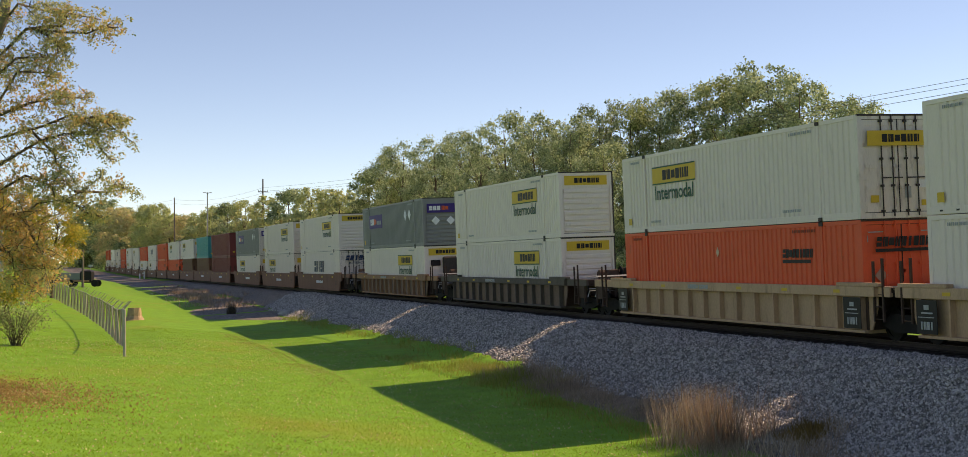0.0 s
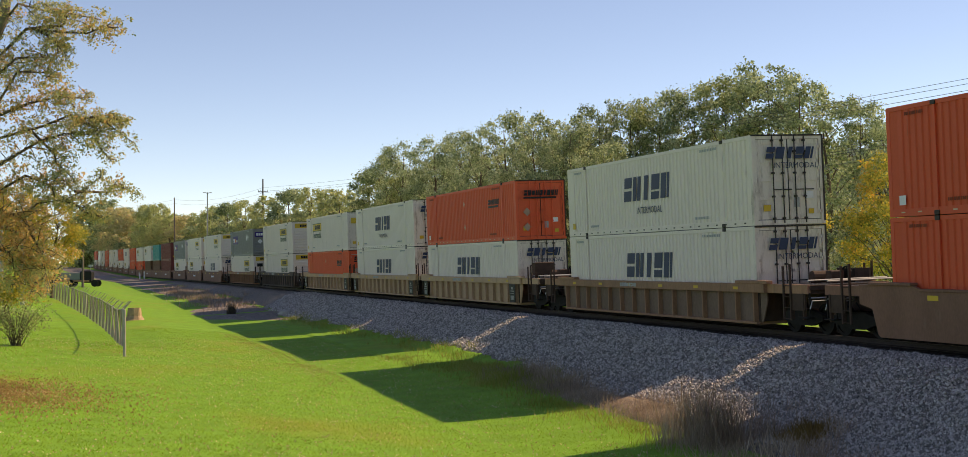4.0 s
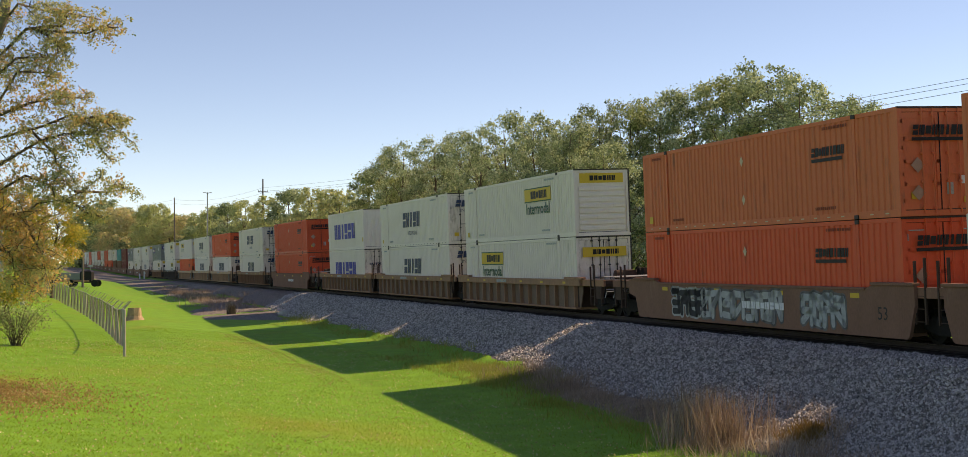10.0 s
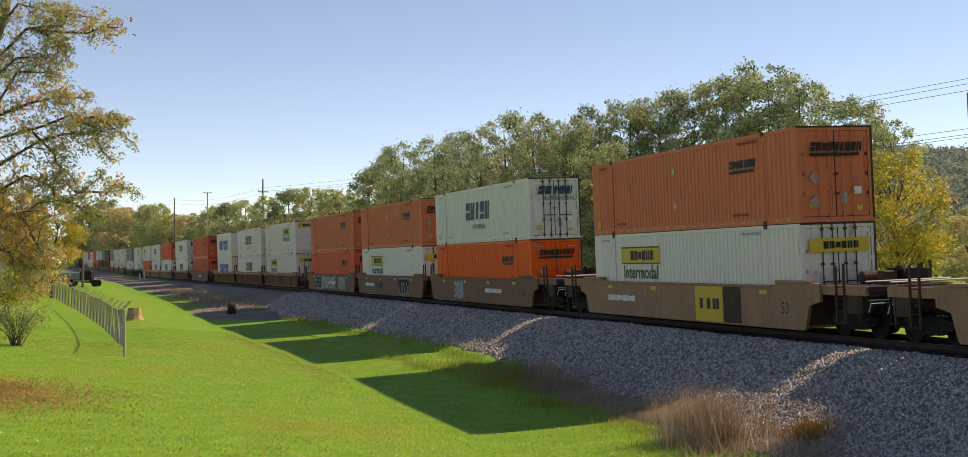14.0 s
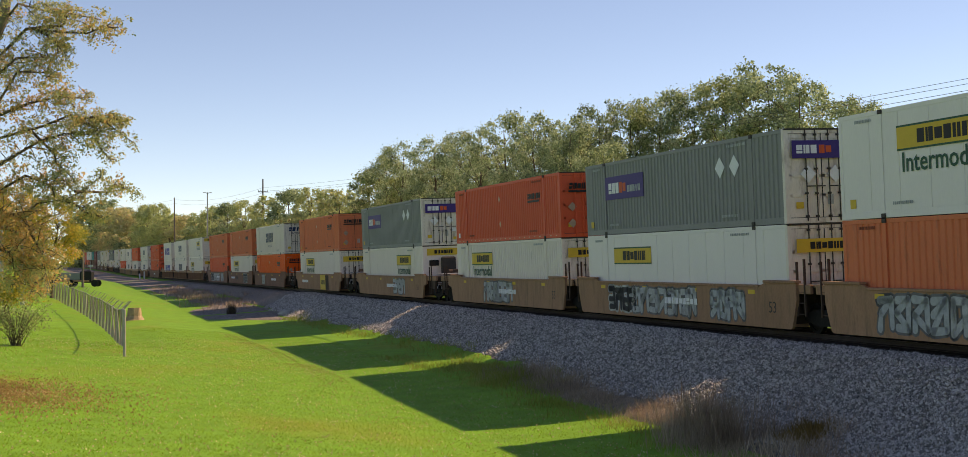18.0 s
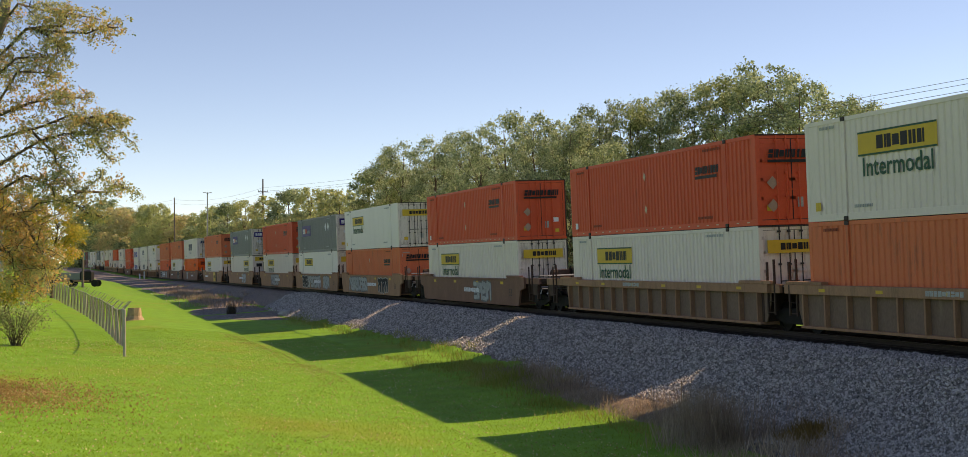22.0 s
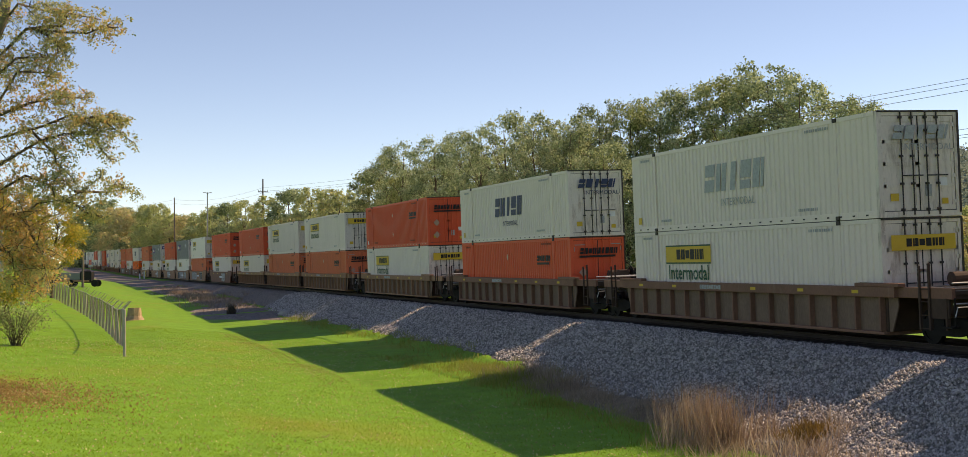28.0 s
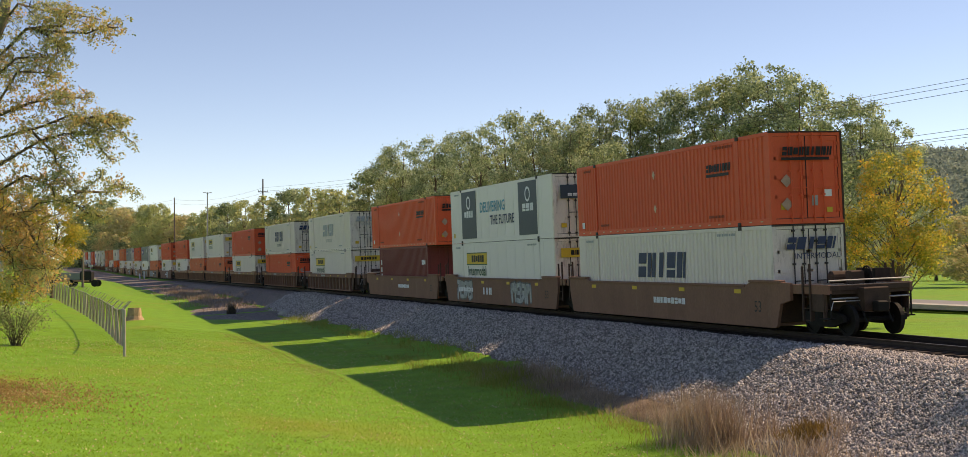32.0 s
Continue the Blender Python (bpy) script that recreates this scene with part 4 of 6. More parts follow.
def well_car(style, paint, back, front, marks=0, clear=None, well=16.6, scrawl=None):
    """A well car centred on its well.  style: plain sides or ribs; back, front: metres from the well's container end to the joint; back > 3: a coupler end."""
    col = {"weathered_brown_steel": "brown", "weathered_tan_steel": "tan", "weathered_sand_steel": "pale sandy", "weathered_grey_steel": "dark grey"}[paint.name]
    how = "smooth plated sides" if style == "plain" else "open ribbed sides"
    t = thing("well_car", f"weathered {col} container well car with {how}", "railway wagon", group="well cars of the train")
    h = well / 2
    eb, ef = min(1.85, back - 0.5), min(1.85, front - 0.5)
    for side in (-1, 1):
        if style == "plain":
            def sheet():
                g = Geo()
                rx, fx = (1.05 if q > 3.2 else 0.5 for q in (back, front))
                g.prism_x([(-h - rx, 1.02), (-h - 0.46, 0.90), (-h - 0.22, 0.22), (-h - 0.12, 0.15), (h + 0.12, 0.15), (h + 0.22, 0.22), (h + 0.46, 0.90), (h + fx, 1.02), (h + fx, 1.54), (h + 0.5, 1.56), (h - 1.3, 1.56),
                           (h - 1.7, 1.44), (-h + 1.7, 1.44), (-h + 1.3, 1.56), (-h - 0.5, 1.56), (-h - rx, 1.54)], -0.05, 0.05)
                return g
            s = part("well_side", share(("well_side", well, back > 3.2, front > 3.2), sheet, paint), None, t, at=pose(side * 1.46, 0, 0))
            part("top_chord", share(("top_chord", well), lambda: Geo().box(-0.09, 0.09, -h + 1.7, h - 1.7, 1.40, 1.47, 0.01), paint), None, s)
            for e in (-1, 1):
                part("end_chord", share(("end_chord", well), lambda: Geo().box(-0.11, 0.11, -0.95, 0.95, 1.54, 1.62, 0.012), paint), None, s, at=pose(0, e * (h - 0.42), 0))
        else:
            s = part("top_chord", share(("ribbed_chord", well, eb, ef), lambda: Geo().box(-0.1, 0.1, -h - 0.6, h + 0.6, 1.22, 1.50, 0.012), paint), None, t, at=pose(side * 1.44, 0, 0))
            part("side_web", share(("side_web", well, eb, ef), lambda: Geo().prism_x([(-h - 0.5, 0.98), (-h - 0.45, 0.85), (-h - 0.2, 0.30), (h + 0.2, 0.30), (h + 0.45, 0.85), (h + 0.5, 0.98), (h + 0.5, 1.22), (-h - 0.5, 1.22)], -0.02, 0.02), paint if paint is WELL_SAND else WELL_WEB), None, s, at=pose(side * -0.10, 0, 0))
            part("bottom_chord", share(("bottom_chord", well), lambda: Geo().box(-0.07, 0.09, -h - 0.05, h + 0.05, 0.22, 0.30, 0.01), paint), None, s)
            rib = share("rib", lambda: Geo().box(-0.09, 0.06, -0.028, 0.028, 0.30, 1.22, 0.006).box(-0.105, -0.085, -0.035, 0.035, 0.32, 1.22), paint)
            n = 14
            for i in range(n + 1 if side < 0 else 0):
                part("rib", rib, None, s, at=pose(0.02 if side < 0 else 0.09, -h + 0.1 + (2 * h - 0.2) * i / n, 0))
            if side < 0:
                for i in range(6):
                    part("reflector", share("reflector", lambda: Geo().box(-0.006, 0, -0.16, 0.16, 0, 0.09), YELLOW), None, s, at=pose(-0.104, -h + 1.2 + i * (2 * h - 2.4) / 5, 1.31))
                if paint is WELL_SAND:
                    for e in (-1, 1):
                        panel = part("black_panel", share("black_panel", lambda: Geo().box(-0.01, 0, -0.42, 0.42, 0.34, 1.2), BLACK), None, s, "black painted data panel", at=pose(-0.125, e * (h - 0.42), 0))
                        part("stencil", share("panel_rows", lambda: mark_geo((3, 0, 5, 3), 0.52, 0.20, 0.0).box(-0.006, 0, -0.3, 0.35, 0.30, 0.32).box(-0.006, 0, -0.25, 0.22, 0.40, 0.44).box(-0.006, 0, -0.1, 0.1, 0.5, 0.62), FADED), None, panel, at=pose(-0.012, 0, 0.45))
            for e in (-1, 1):
                part("end_chord", share(("end_cap", well), lambda: Geo().box(-0.11, 0.11, -1.0, 1.0, 1.50, 1.60, 0.012), paint), None, s, at=pose(0, e * (h - 0.2), 0))
    part("well_floor", share(("well_floor", well), lambda: Geo().box(-1.3, 1.3, -h, h, 0.20, 0.30), paint), None, t)
    for e, reach in ((-1, back), (1, front)):
        reach -= 0.22 if reach > 3 else 0.42
        far_end = h + reach * (0.86 if reach > 3 else 1.0)

        out, low_z = far_end - h, 1.34
        part("end_platform", share(("end_platform", round(reach, 2), e), lambda: platform(e, h, far_end, reach), END_IRON), None, t)
        for k in range(3 if reach > 2.5 else 2):
            part("deck_grating", share("deck_grating", grating, AGED_WIRE), None, t, at=pose(0, e * (h + 0.3 + (out - 0.35) * (k + 0.5) / (3 if reach > 2.5 else 2)), 1.44))
        part("bulkhead", share(("bulkhead", e), lambda: Geo().box(-1.38, 1.38, -0.06, 0.06, 0.3, 1.45, 0.01), END_IRON), None, t, at=pose(0, e * (h + 0.02), 0))
        for side in (-1, 1):
            part("end_sill", share(("end_side_sill", round(reach, 2), e, paint.name), lambda: Geo().box(-0.05, 0.05, min(e * (h + 0.1), e * far_end), max(e * (h + 0.1), e * far_end), low_z - 0.12, 1.50, 0.012), paint), None, t, at=pose(side * 1.36, 0, 0))
        if reach > 3:
            bogie(t, e * (h + 2.05))
            part("coupler", share(("coupler", e), lambda: Geo().box(-0.16, 0.16, min(0, e * 0.75), max(0, e * 0.75), 0.72, 1.0, 0.03).box(-0.24, 0.1, min(e * 0.6, e * 0.86), max(e * 0.6, e * 0.86), 0.70, 1.02, 0.04), IRON), None, t, at=pose(0, e * (h + reach - 0.65), 0))
            for side in (-1, 1):
                part("ladder", share("ladder", ladder_geo, END_IRON), None, t, at=pose(side * 1.43, e * (h + out * 0.62), 0))
                part("stanchion_plate", share("stanchion_plate", lambda: Geo().box(-0.03, 0.03, -0.42, 0.42, 0.72, 1.24, 0.01).box(-0.05, 0.05, -0.36, -0.30, 0.45, 1.24).box(-0.05, 0.05, 0.30, 0.36, 0.45, 1.24), END_IRON), None, t, at=pose(side * 1.38, e * (h + out * 0.80), 0))
                part("corner_step", share("corner_step", lambda: Geo().box(-0.12, 0.12, -0.25, 0.25, 0.5, 0.54).box(-0.02, 0.02, -0.25, -0.21, 0.5, 1.25).box(-0.02, 0.02, 0.21, 0.25, 0.5, 1.25), IRON), None, t, at=pose(side * 1.34, e * (h + out * 0.92), 0))
                part("air_hose", share("air_hose", lambda: Geo().tube([(0, 0, 0.95), (0.02, e * 0.16, 0.8), (0.03, e * 0.3, 0.5), (0.02, e * 0.42, 0.38)], 0.03, 6), RUBBER), None, t, at=pose(side * 0.42, e * (far_end - 0.05), 0))
            part("uncoupling_lever", share(("uncoupling_lever", e), lambda: Geo().tube([(-1.38, 0, 0.78), (-1.3, 0, 1.02), (-0.3, 0, 1.02), (-0.1, -e * 0.1, 0.9)], 0.018, 6), GALV), None, t, at=pose(0, e * (far_end + 0.06), 0))
            for z, y in ((1.10, 0.99), (1.26, 0.90), (1.62, 0.98)):
                part("crossover_bar", share("crossover_bar", lambda: Geo().tube([(-1.35, 0, 0), (1.35, 0, 0)], 0.026, 6), GALV), None, t, at=pose(0, e * (h + out * y), z))
            part("guard_beam", share(("guard_beam", round(out, 2), e), lambda: Geo().box(-0.04, 0.04, min(e * (h + 0.3), e * (h + out * 0.7)), max(e * (h + 0.3), e * (h + out * 0.7)), 1.50, 1.90, 0.012), END_IRON), None, t, at=pose(1.34, 0, 0))
            if e < 0 and paint is WELL_SAND:
                part("equipment_box", share("equipment_box", lambda: Geo().box(-0.5, 0.5, -0.2, 0.2, 1.62, 2.22, 0.03).box(-0.42, -0.34, -0.1, 0.1, 1.4, 1.62).box(0.34, 0.42, -0.1, 0.1, 1.4, 1.62), END_IRON), None, t, at=pose(-0.35, e * (h + 0.75), 0))
            if e < 0:
                part("brake_tank", share("brake_tank", lambda: Geo().tube([(-0.55, 0, 1.66), (-0.5, 0, 1.66), (0.5, 0, 1.66), (0.55, 0, 1.66)], [0.12, 0.19, 0.19, 0.12], 14), END_IRON), None, t, at=pose(0.45, e * (h + 1.0), 0))
                part("valve_box", share("valve_box", lambda: Geo().box(-0.22, 0.22, -0.16, 0.16, 1.46, 1.86, 0.03), END_IRON), None, t, at=pose(0.2, e * (h + 1.9), 0))
                part("hand_brake", share("hand_brake", lambda: Geo().ring_x(-0.02, 0.02, 0, 0, 0.24, 0.28, 16).box(-0.015, 0.015, -0.26, 0.26, -0.015, 0.015).box(-0.015, 0.015, -0.015, 0.015, -0.26, 0.26).box(0.0, 0.2, -0.14, 0.14, -0.5, 0.18), IRON), None, t, at=pose(0.55, e * (h + 2.0), 1.72))
        else:
            for side in (-1, 1):
                part("grab_iron", share("grab_iron", grab_geo, END_IRON), None, t, at=pose(side * 1.40, e * (h + 0.62), 0))
            if e < 0:
                bogie(t, e * (h + reach + 0.2))
                part("joint", share("joint", lambda: Geo().box(-0.5, 0.5, -0.5, 0.5, 0.6, 1.0, 0.05), IRON), None, t, at=pose(0, e * (h + reach + 0.1), 0))
    # stencilled marks and spray paint on the left side
    zc, yc = (0.72, (-1.0 if clear is None else 5.0) if scrawl is None else -2.9) if style == "plain" else (1.29, 1.5)
    part("stencil", share(("stencil", style), lambda: mark_geo((0, 5, 5, 2, 6, 7, 1, 6, 7), 2.6 if style == "plain" else 1.5, 0.22 if style == "plain" else 0.14, 0), WHITE_INK if style == "plain" else FADED), None, t, at=pose(-1.46 - 0.068 if style == "plain" else -1.545, yc, zc))
    if style == "plain":
        part("lettering", word_mesh("53", 0.5, DARK), None, t, at=pose(-1.518, -h + 0.9, 0.62))
        for i in range(4):
            part("reflector", share("reflector_plate", lambda: Geo().box(-0.006, 0, -0.22, 0.22, 0, 0.13), YELLOW), None, t, at=pose(-1.512, -h + 2.2 + i * (2 * h - 4.4) / 3, 1.18))
    rng = random.Random(marks)
    for i in range(marks):
        y = -h + 3 + (2 * h - 5) * (i + rng.uniform(0.1, 0.9)) / marks
        wd = rng.uniform(2.2, 3.1)
        if scrawl is not None:
            y, wd = scrawl, 1.7
        tone = rng.choice((GRAFFITI_W, GRAFFITI_W, GRAFFITI_B, PINKISH if marks in (2, 5) else FADED))

        def strokes(half):
            g = Geo()
            r2 = random.Random(i * 7 + marks)
            n = 4
            for k in range(n):
                cy, w = wd / 2 - wd * (k + 0.5) / n, wd / n * 0.36
                grid = [(cy + dx * w + r2.uniform(-.05, .05), 0.10 + dz * 0.37 + r2.uniform(-.05, .05)) for dx in (-1, 1) for dz in (0, 1, 2)]
                for a, b in ((0, 2), (2, 5), r2.choice(((1, 4), (5, 3), (2, 4))), r2.choice(((5, 4), (4, 3), (0, 3))), (r2.randrange(3), 3 + r2.randrange(3))):
                    p, q = Vector((*grid[a], 0)), Vector((*grid[b], 0))
                    d = (q - p).normalized()
                    m = Vector((-d.y, d.x, 0))
                    c = [p + (m * math.cos(w) - d * math.sin(w)) * half for w in (0, 0.79, 1.57, 2.36, 3.14)]
                    c += [q + (-m * math.cos(w) + d * math.sin(w)) * half * 1.2 for w in (0, 0.79, 1.57, 2.36, 3.14)]
                    g.prism_x([(v.x, v.y) for v in c], -0.003, 0)
            return g
        if style == "plain" and (clear is None or abs(y - clear) > 2.6):
            b = part("spray_outline", strokes(0.16), SPRAY_GREY if tone is not GRAFFITI_B else GRAFFITI_W, t, "spray-painted scrawl", at=pose(-1.513, y, 0.32))
            part("spray_paint", strokes(0.095), tone, b, at=pose(-0.004, 0, 0))
    return t


# Units from the end of the train forwards: place of the rear container end, top and bottom loads, well.
LOADS = {
    "V": ("vivid_orange", 16.154, "waves", "doors", "small"),
    "O": ("orange", 16.154, "waves", "doors", "small"), "R": ("red", 16.154, "waves", "doors", "small"),
    "W": ("white", 16.154, "waves", "doors", "slant"), "w": ("white", 16.154, "waves", "doors", "faded"),
    "J": ("white", 16.154, "waves", "doors", "sign"), "j": ("white", 16.154, "waves", "ribs", "sign"),
    "Q": ("plate", 16.154, "plate", "doors", "sign_bare"), "P": ("plate", 16.154, "plate", "doors", "sign"), "F": ("grey", 16.154, "waves", "doors", "purple"),
    "f": ("grey", 16.154, "waves", "ribs", "purple"), "K": ("plate", 16.154, "plate", "doors", "panels"),
    "M": ("white", 12.192, "waves", "doors", "big"), "m": ("white", 12.192, "waves", "waves", "big"), "T": ("maroon", 12.192, "waves", "doors", "none"),
    "o": ("faded_orange", 16.154, "waves", "doors", "small"), "U": ("white", 16.154, "waves", "unit", "sign"),
    "D": ("maroon", 16.154, "waves", "doors", "none"), "G": ("teal", 12.192, "waves", "doors", "none"),
    "B": ("brown", 12.192, "waves", "doors", "none"),
}
UNITS = [
    (36.62, "O", "W", "plain", "brown", 0), (55.74, "K", "P", "plain", "brown", 5), (75.15, "O", "T", "plain", "brown", 0), (98.26, "w", "J", "ribs", "brown", 0),
    (121.26, "W", "O", "ribs", "brown", 0), (144.29, "R", "J", "ribs", "tan", 0), (167.59, "J", "o", "ribs", "tan", 0), (186.83, "J", "o", "ribs", "tan", 0),
    (206.00, "R", "J", "ribs", "tan", 0), (229.36, "R", "J", "plain", "brown", 1), (252.43, "P", "o", "plain", "tan", 3), (271.63, "F", "Q", "plain", "tan", 4),
    (290.85, "R", "J", "plain", "tan", 2), (314.19, "F", "U", "plain", "tan", 1), (338.29, "o", "J", "plain", "tan", 1), (362.33, "W", "V", "plain", "brown", 1),
    (381.80, "o", "J", "plain", "brown", 3), (400.62, "o", "O", "plain", "brown", 4), (423.94, "j", "J", "ribs", "tan", 0), (443.32, "W", "W", "ribs", "tan", 0),
    (464.62, "m", "M", "ribs", "tan", 0), (486.06, "R", "R", "plain", "brown", 0), (509.50, "W", "W", "ribs", "tan", 0), (532.65, "O", "W", "ribs", "sand", 0),
    (551.88, "W", "W", "ribs", "sand", 0), (570.98, "J", "O", "ribs", "sand", 0), (594.16, "j", "j", "ribs", "grey", 0), (617.08, "f", "U", "ribs", "tan", 0),
    (641.57, "j", "W", "plain", "brown", 0), (661.00, "j", "J", "plain", "brown", 0), (680.30, "F", "J", "plain", "brown", 0), (701.60, "D", "D", "plain", "brown", 0),
    (721.30, "G", "B", "plain", "brown", 0), (737.40, "J", "B", "plain", "brown", 0), (756.50, "J", "O", "plain", "brown", 0), (775.70, "R", "O", "plain", "brown", 0),
    (795.10, "W", "J", "plain", "brown", 0), (814.60, "R", "J", "plain", "brown", 0), (834.10, "J", "J", "plain", "brown", 0), (853.60, "J", "J", "plain", "brown", 0),
    (873.10, "R", "R", "plain", "brown", 0), (892.60, "W", "J", "plain", "brown", 0), (912.10, "P", "J", "plain", "brown", 0), (935.60, "R", "W", "plain", "brown", 0),
]
WELLS = {"sand": WELL_SAND, "brown": WELL_BROWN, "tan": WELL_TAN, "grey": WELL_GREY}
moving = []
BASE = 0.42


SCRAWLS = {362.33: 3.2}
SIDE_MARKS = {1: (WHITE_INK, 1.3, 1.5), 14: (DARK, -2.4, 1.5), 16: (DARK, 2.2, 1.5)}


def build_train():
    mids = [u + LOADS[top][1] / 2 for u, top, *_ in UNITS]
    for i, (u, top, low, style, col, marks) in enumerate(UNITS):
        gaps = []
        for j in (i - 1, i + 1):
            gap = abs(mids[j] - mids[i]) - 16.154 if 0 <= j < len(mids) else 7.4
            gaps.append(gap / 2 if gap > 4.6 else 1.55)
        car = well_car(style, WELLS[col], gaps[0], gaps[1], marks, SIDE_MARKS[i][1] if i in SIDE_MARKS else None, scrawl=SCRAWLS.get(u))
        moving.append((car, mids[i], 0.0))
        if i in SIDE_MARKS:
            ink, my, mw = SIDE_MARKS[i]
            if i == 14:
                part("painted_patch", Geo().box(-0.004, 0, -1.0, 1.0, 0.2, 1.38), YELLOW, car, "yellow repainted patch", at=pose(-1.514, my, 0))
                part("painted_patch", Geo().box(-0.004, 0, -0.6, 0.6, 0.2, 1.38), END_IRON, car, "dark repainted patch", at=pose(-1.514, my - 1.65, 0))
            big_mark("side_mark", car, (3, 3, 0), mw, 0.36, 0.0, ink, pose(-1.53, my, 0.62), "large plain block mark")
        low_c = container(*LOADS[low], low=True)
        moving.append((low_c, mids[i], BASE))
        top_c = container(*LOADS[top])
        if i == 16:
            part("replaced_panel", corrugated(1.9, HIGH - 0.34), PAINT["red"], top_c, "pink-red replacement panel", at=pose(-HALF + 0.003, 16.154 / 2 - 2.0, 0.21))
        moving.append((top_c, mids[i], BASE + HIGH + 0.02))


build_train()


# ---- trees ----
def limb(rng, a, b, bend, n=5):
    """Points of a slightly crooked limb from a to b."""
    a, b = Vector(a), Vector(b)
    pts = []
    for i in range(n):
        t = i / (n - 1)
        p = a.lerp(b, t)
        w = math.sin(math.pi * t) * bend
        pts.append(p + Vector((rng.uniform(-w, w), rng.uniform(-w, w), rng.uniform(0, w))))
    return pts


def leaf_mesh(r, p, normal, size):
    """Small bent leaves at the points p, each of two triangles, turned to face about along normal."""
    n = len(p)
    normal /= np.linalg.norm(normal, axis=1)[:, None] + 1e-9
    d = np.cross(normal, r.normal(0, 1, (n, 3)))
    d /= np.linalg.norm(d, axis=1)[:, None] + 1e-9
    e = np.cross(normal, d)
    s = size * r.uniform(0.6, 1.3, (n, 1))
    up = normal * s * 0.22
    v = np.empty((n, 4, 3))
    v[:, 0], v[:, 1], v[:, 2], v[:, 3] = p - d * s, p + e * s * 0.62 + up, p + d * s, p - e * s * 0.62 + up
    k = np.arange(n)[:, None] * 4
    f = np.concatenate([k + np.array([[0, 1, 2]]), k + np.array([[0, 2, 3]])], axis=1).reshape(-1, 3)
    return v.reshape(-1, 3), f


def leaves(rng, centres, per, spread, size, flat=0.7):
    """Loose leaves strewn about the centres."""
    r = np.random.default_rng(rng.randrange(1 << 30))
    c = np.repeat(np.array(centres, float), per, axis=0)
    p = c + r.normal(0, 1, c.shape) * np.array([spread, spread, spread * flat])
    return leaf_mesh(r, p, r.normal(0, 1, c.shape), size)


def tufts(rng, centres, radii, density, size, flat=0.72, stray=0.14):
    """Rounded tufts of leaves: most lie near a tuft's skin and face outwards, a few stray beyond it."""
    r = np.random.default_rng(rng.randrange(1 << 30))
    radii = np.array(radii, float)
    per = np.maximum(6, (density * radii ** 2).astype(int))
    c = np.repeat(np.array(centres, float), per, axis=0)
    R = np.repeat(radii, per)[:, None]
    d = r.normal(0, 1, c.shape)
    d[:, 2] += 0.35
    d /= np.linalg.norm(d, axis=1)[:, None]
    far = r.uniform(0.2, 1.0, (len(c), 1)) ** 0.6
    loose = r.random((len(c), 1)) < stray
    far = np.where(loose, r.uniform(0.9, 1.45, (len(c), 1)), far)
    lump = 1 + 0.28 * np.sin(d[:, :1] * 7 + R * 31) * np.sin(d[:, 1:2] * 6 + R * 17) * np.cos(d[:, 2:] * 5 + R * 11)
    p = c + d * R * far * lump * np.array([1, 1, flat])
    return leaf_mesh(r, p, d * 1.0 + r.normal(0, 0.62, c.shape), size)


def mesh_arrays(name, v, f, mat):
    me = bpy.data.meshes.new(name)
    me.vertices.add(len(v))
    me.vertices.foreach_set("co", np.asarray(v, np.float32).ravel())
    me.loops.add(f.size)
    me.loops.foreach_set("vertex_index", np.asarray(f, np.int32).ravel())
    me.polygons.add(len(f))
    me.polygons.foreach_set("loop_start", np.arange(len(f), dtype=np.int32) * f.shape[1])
    me.update(calc_edges=True)
    me.materials.append(mat)
    return me


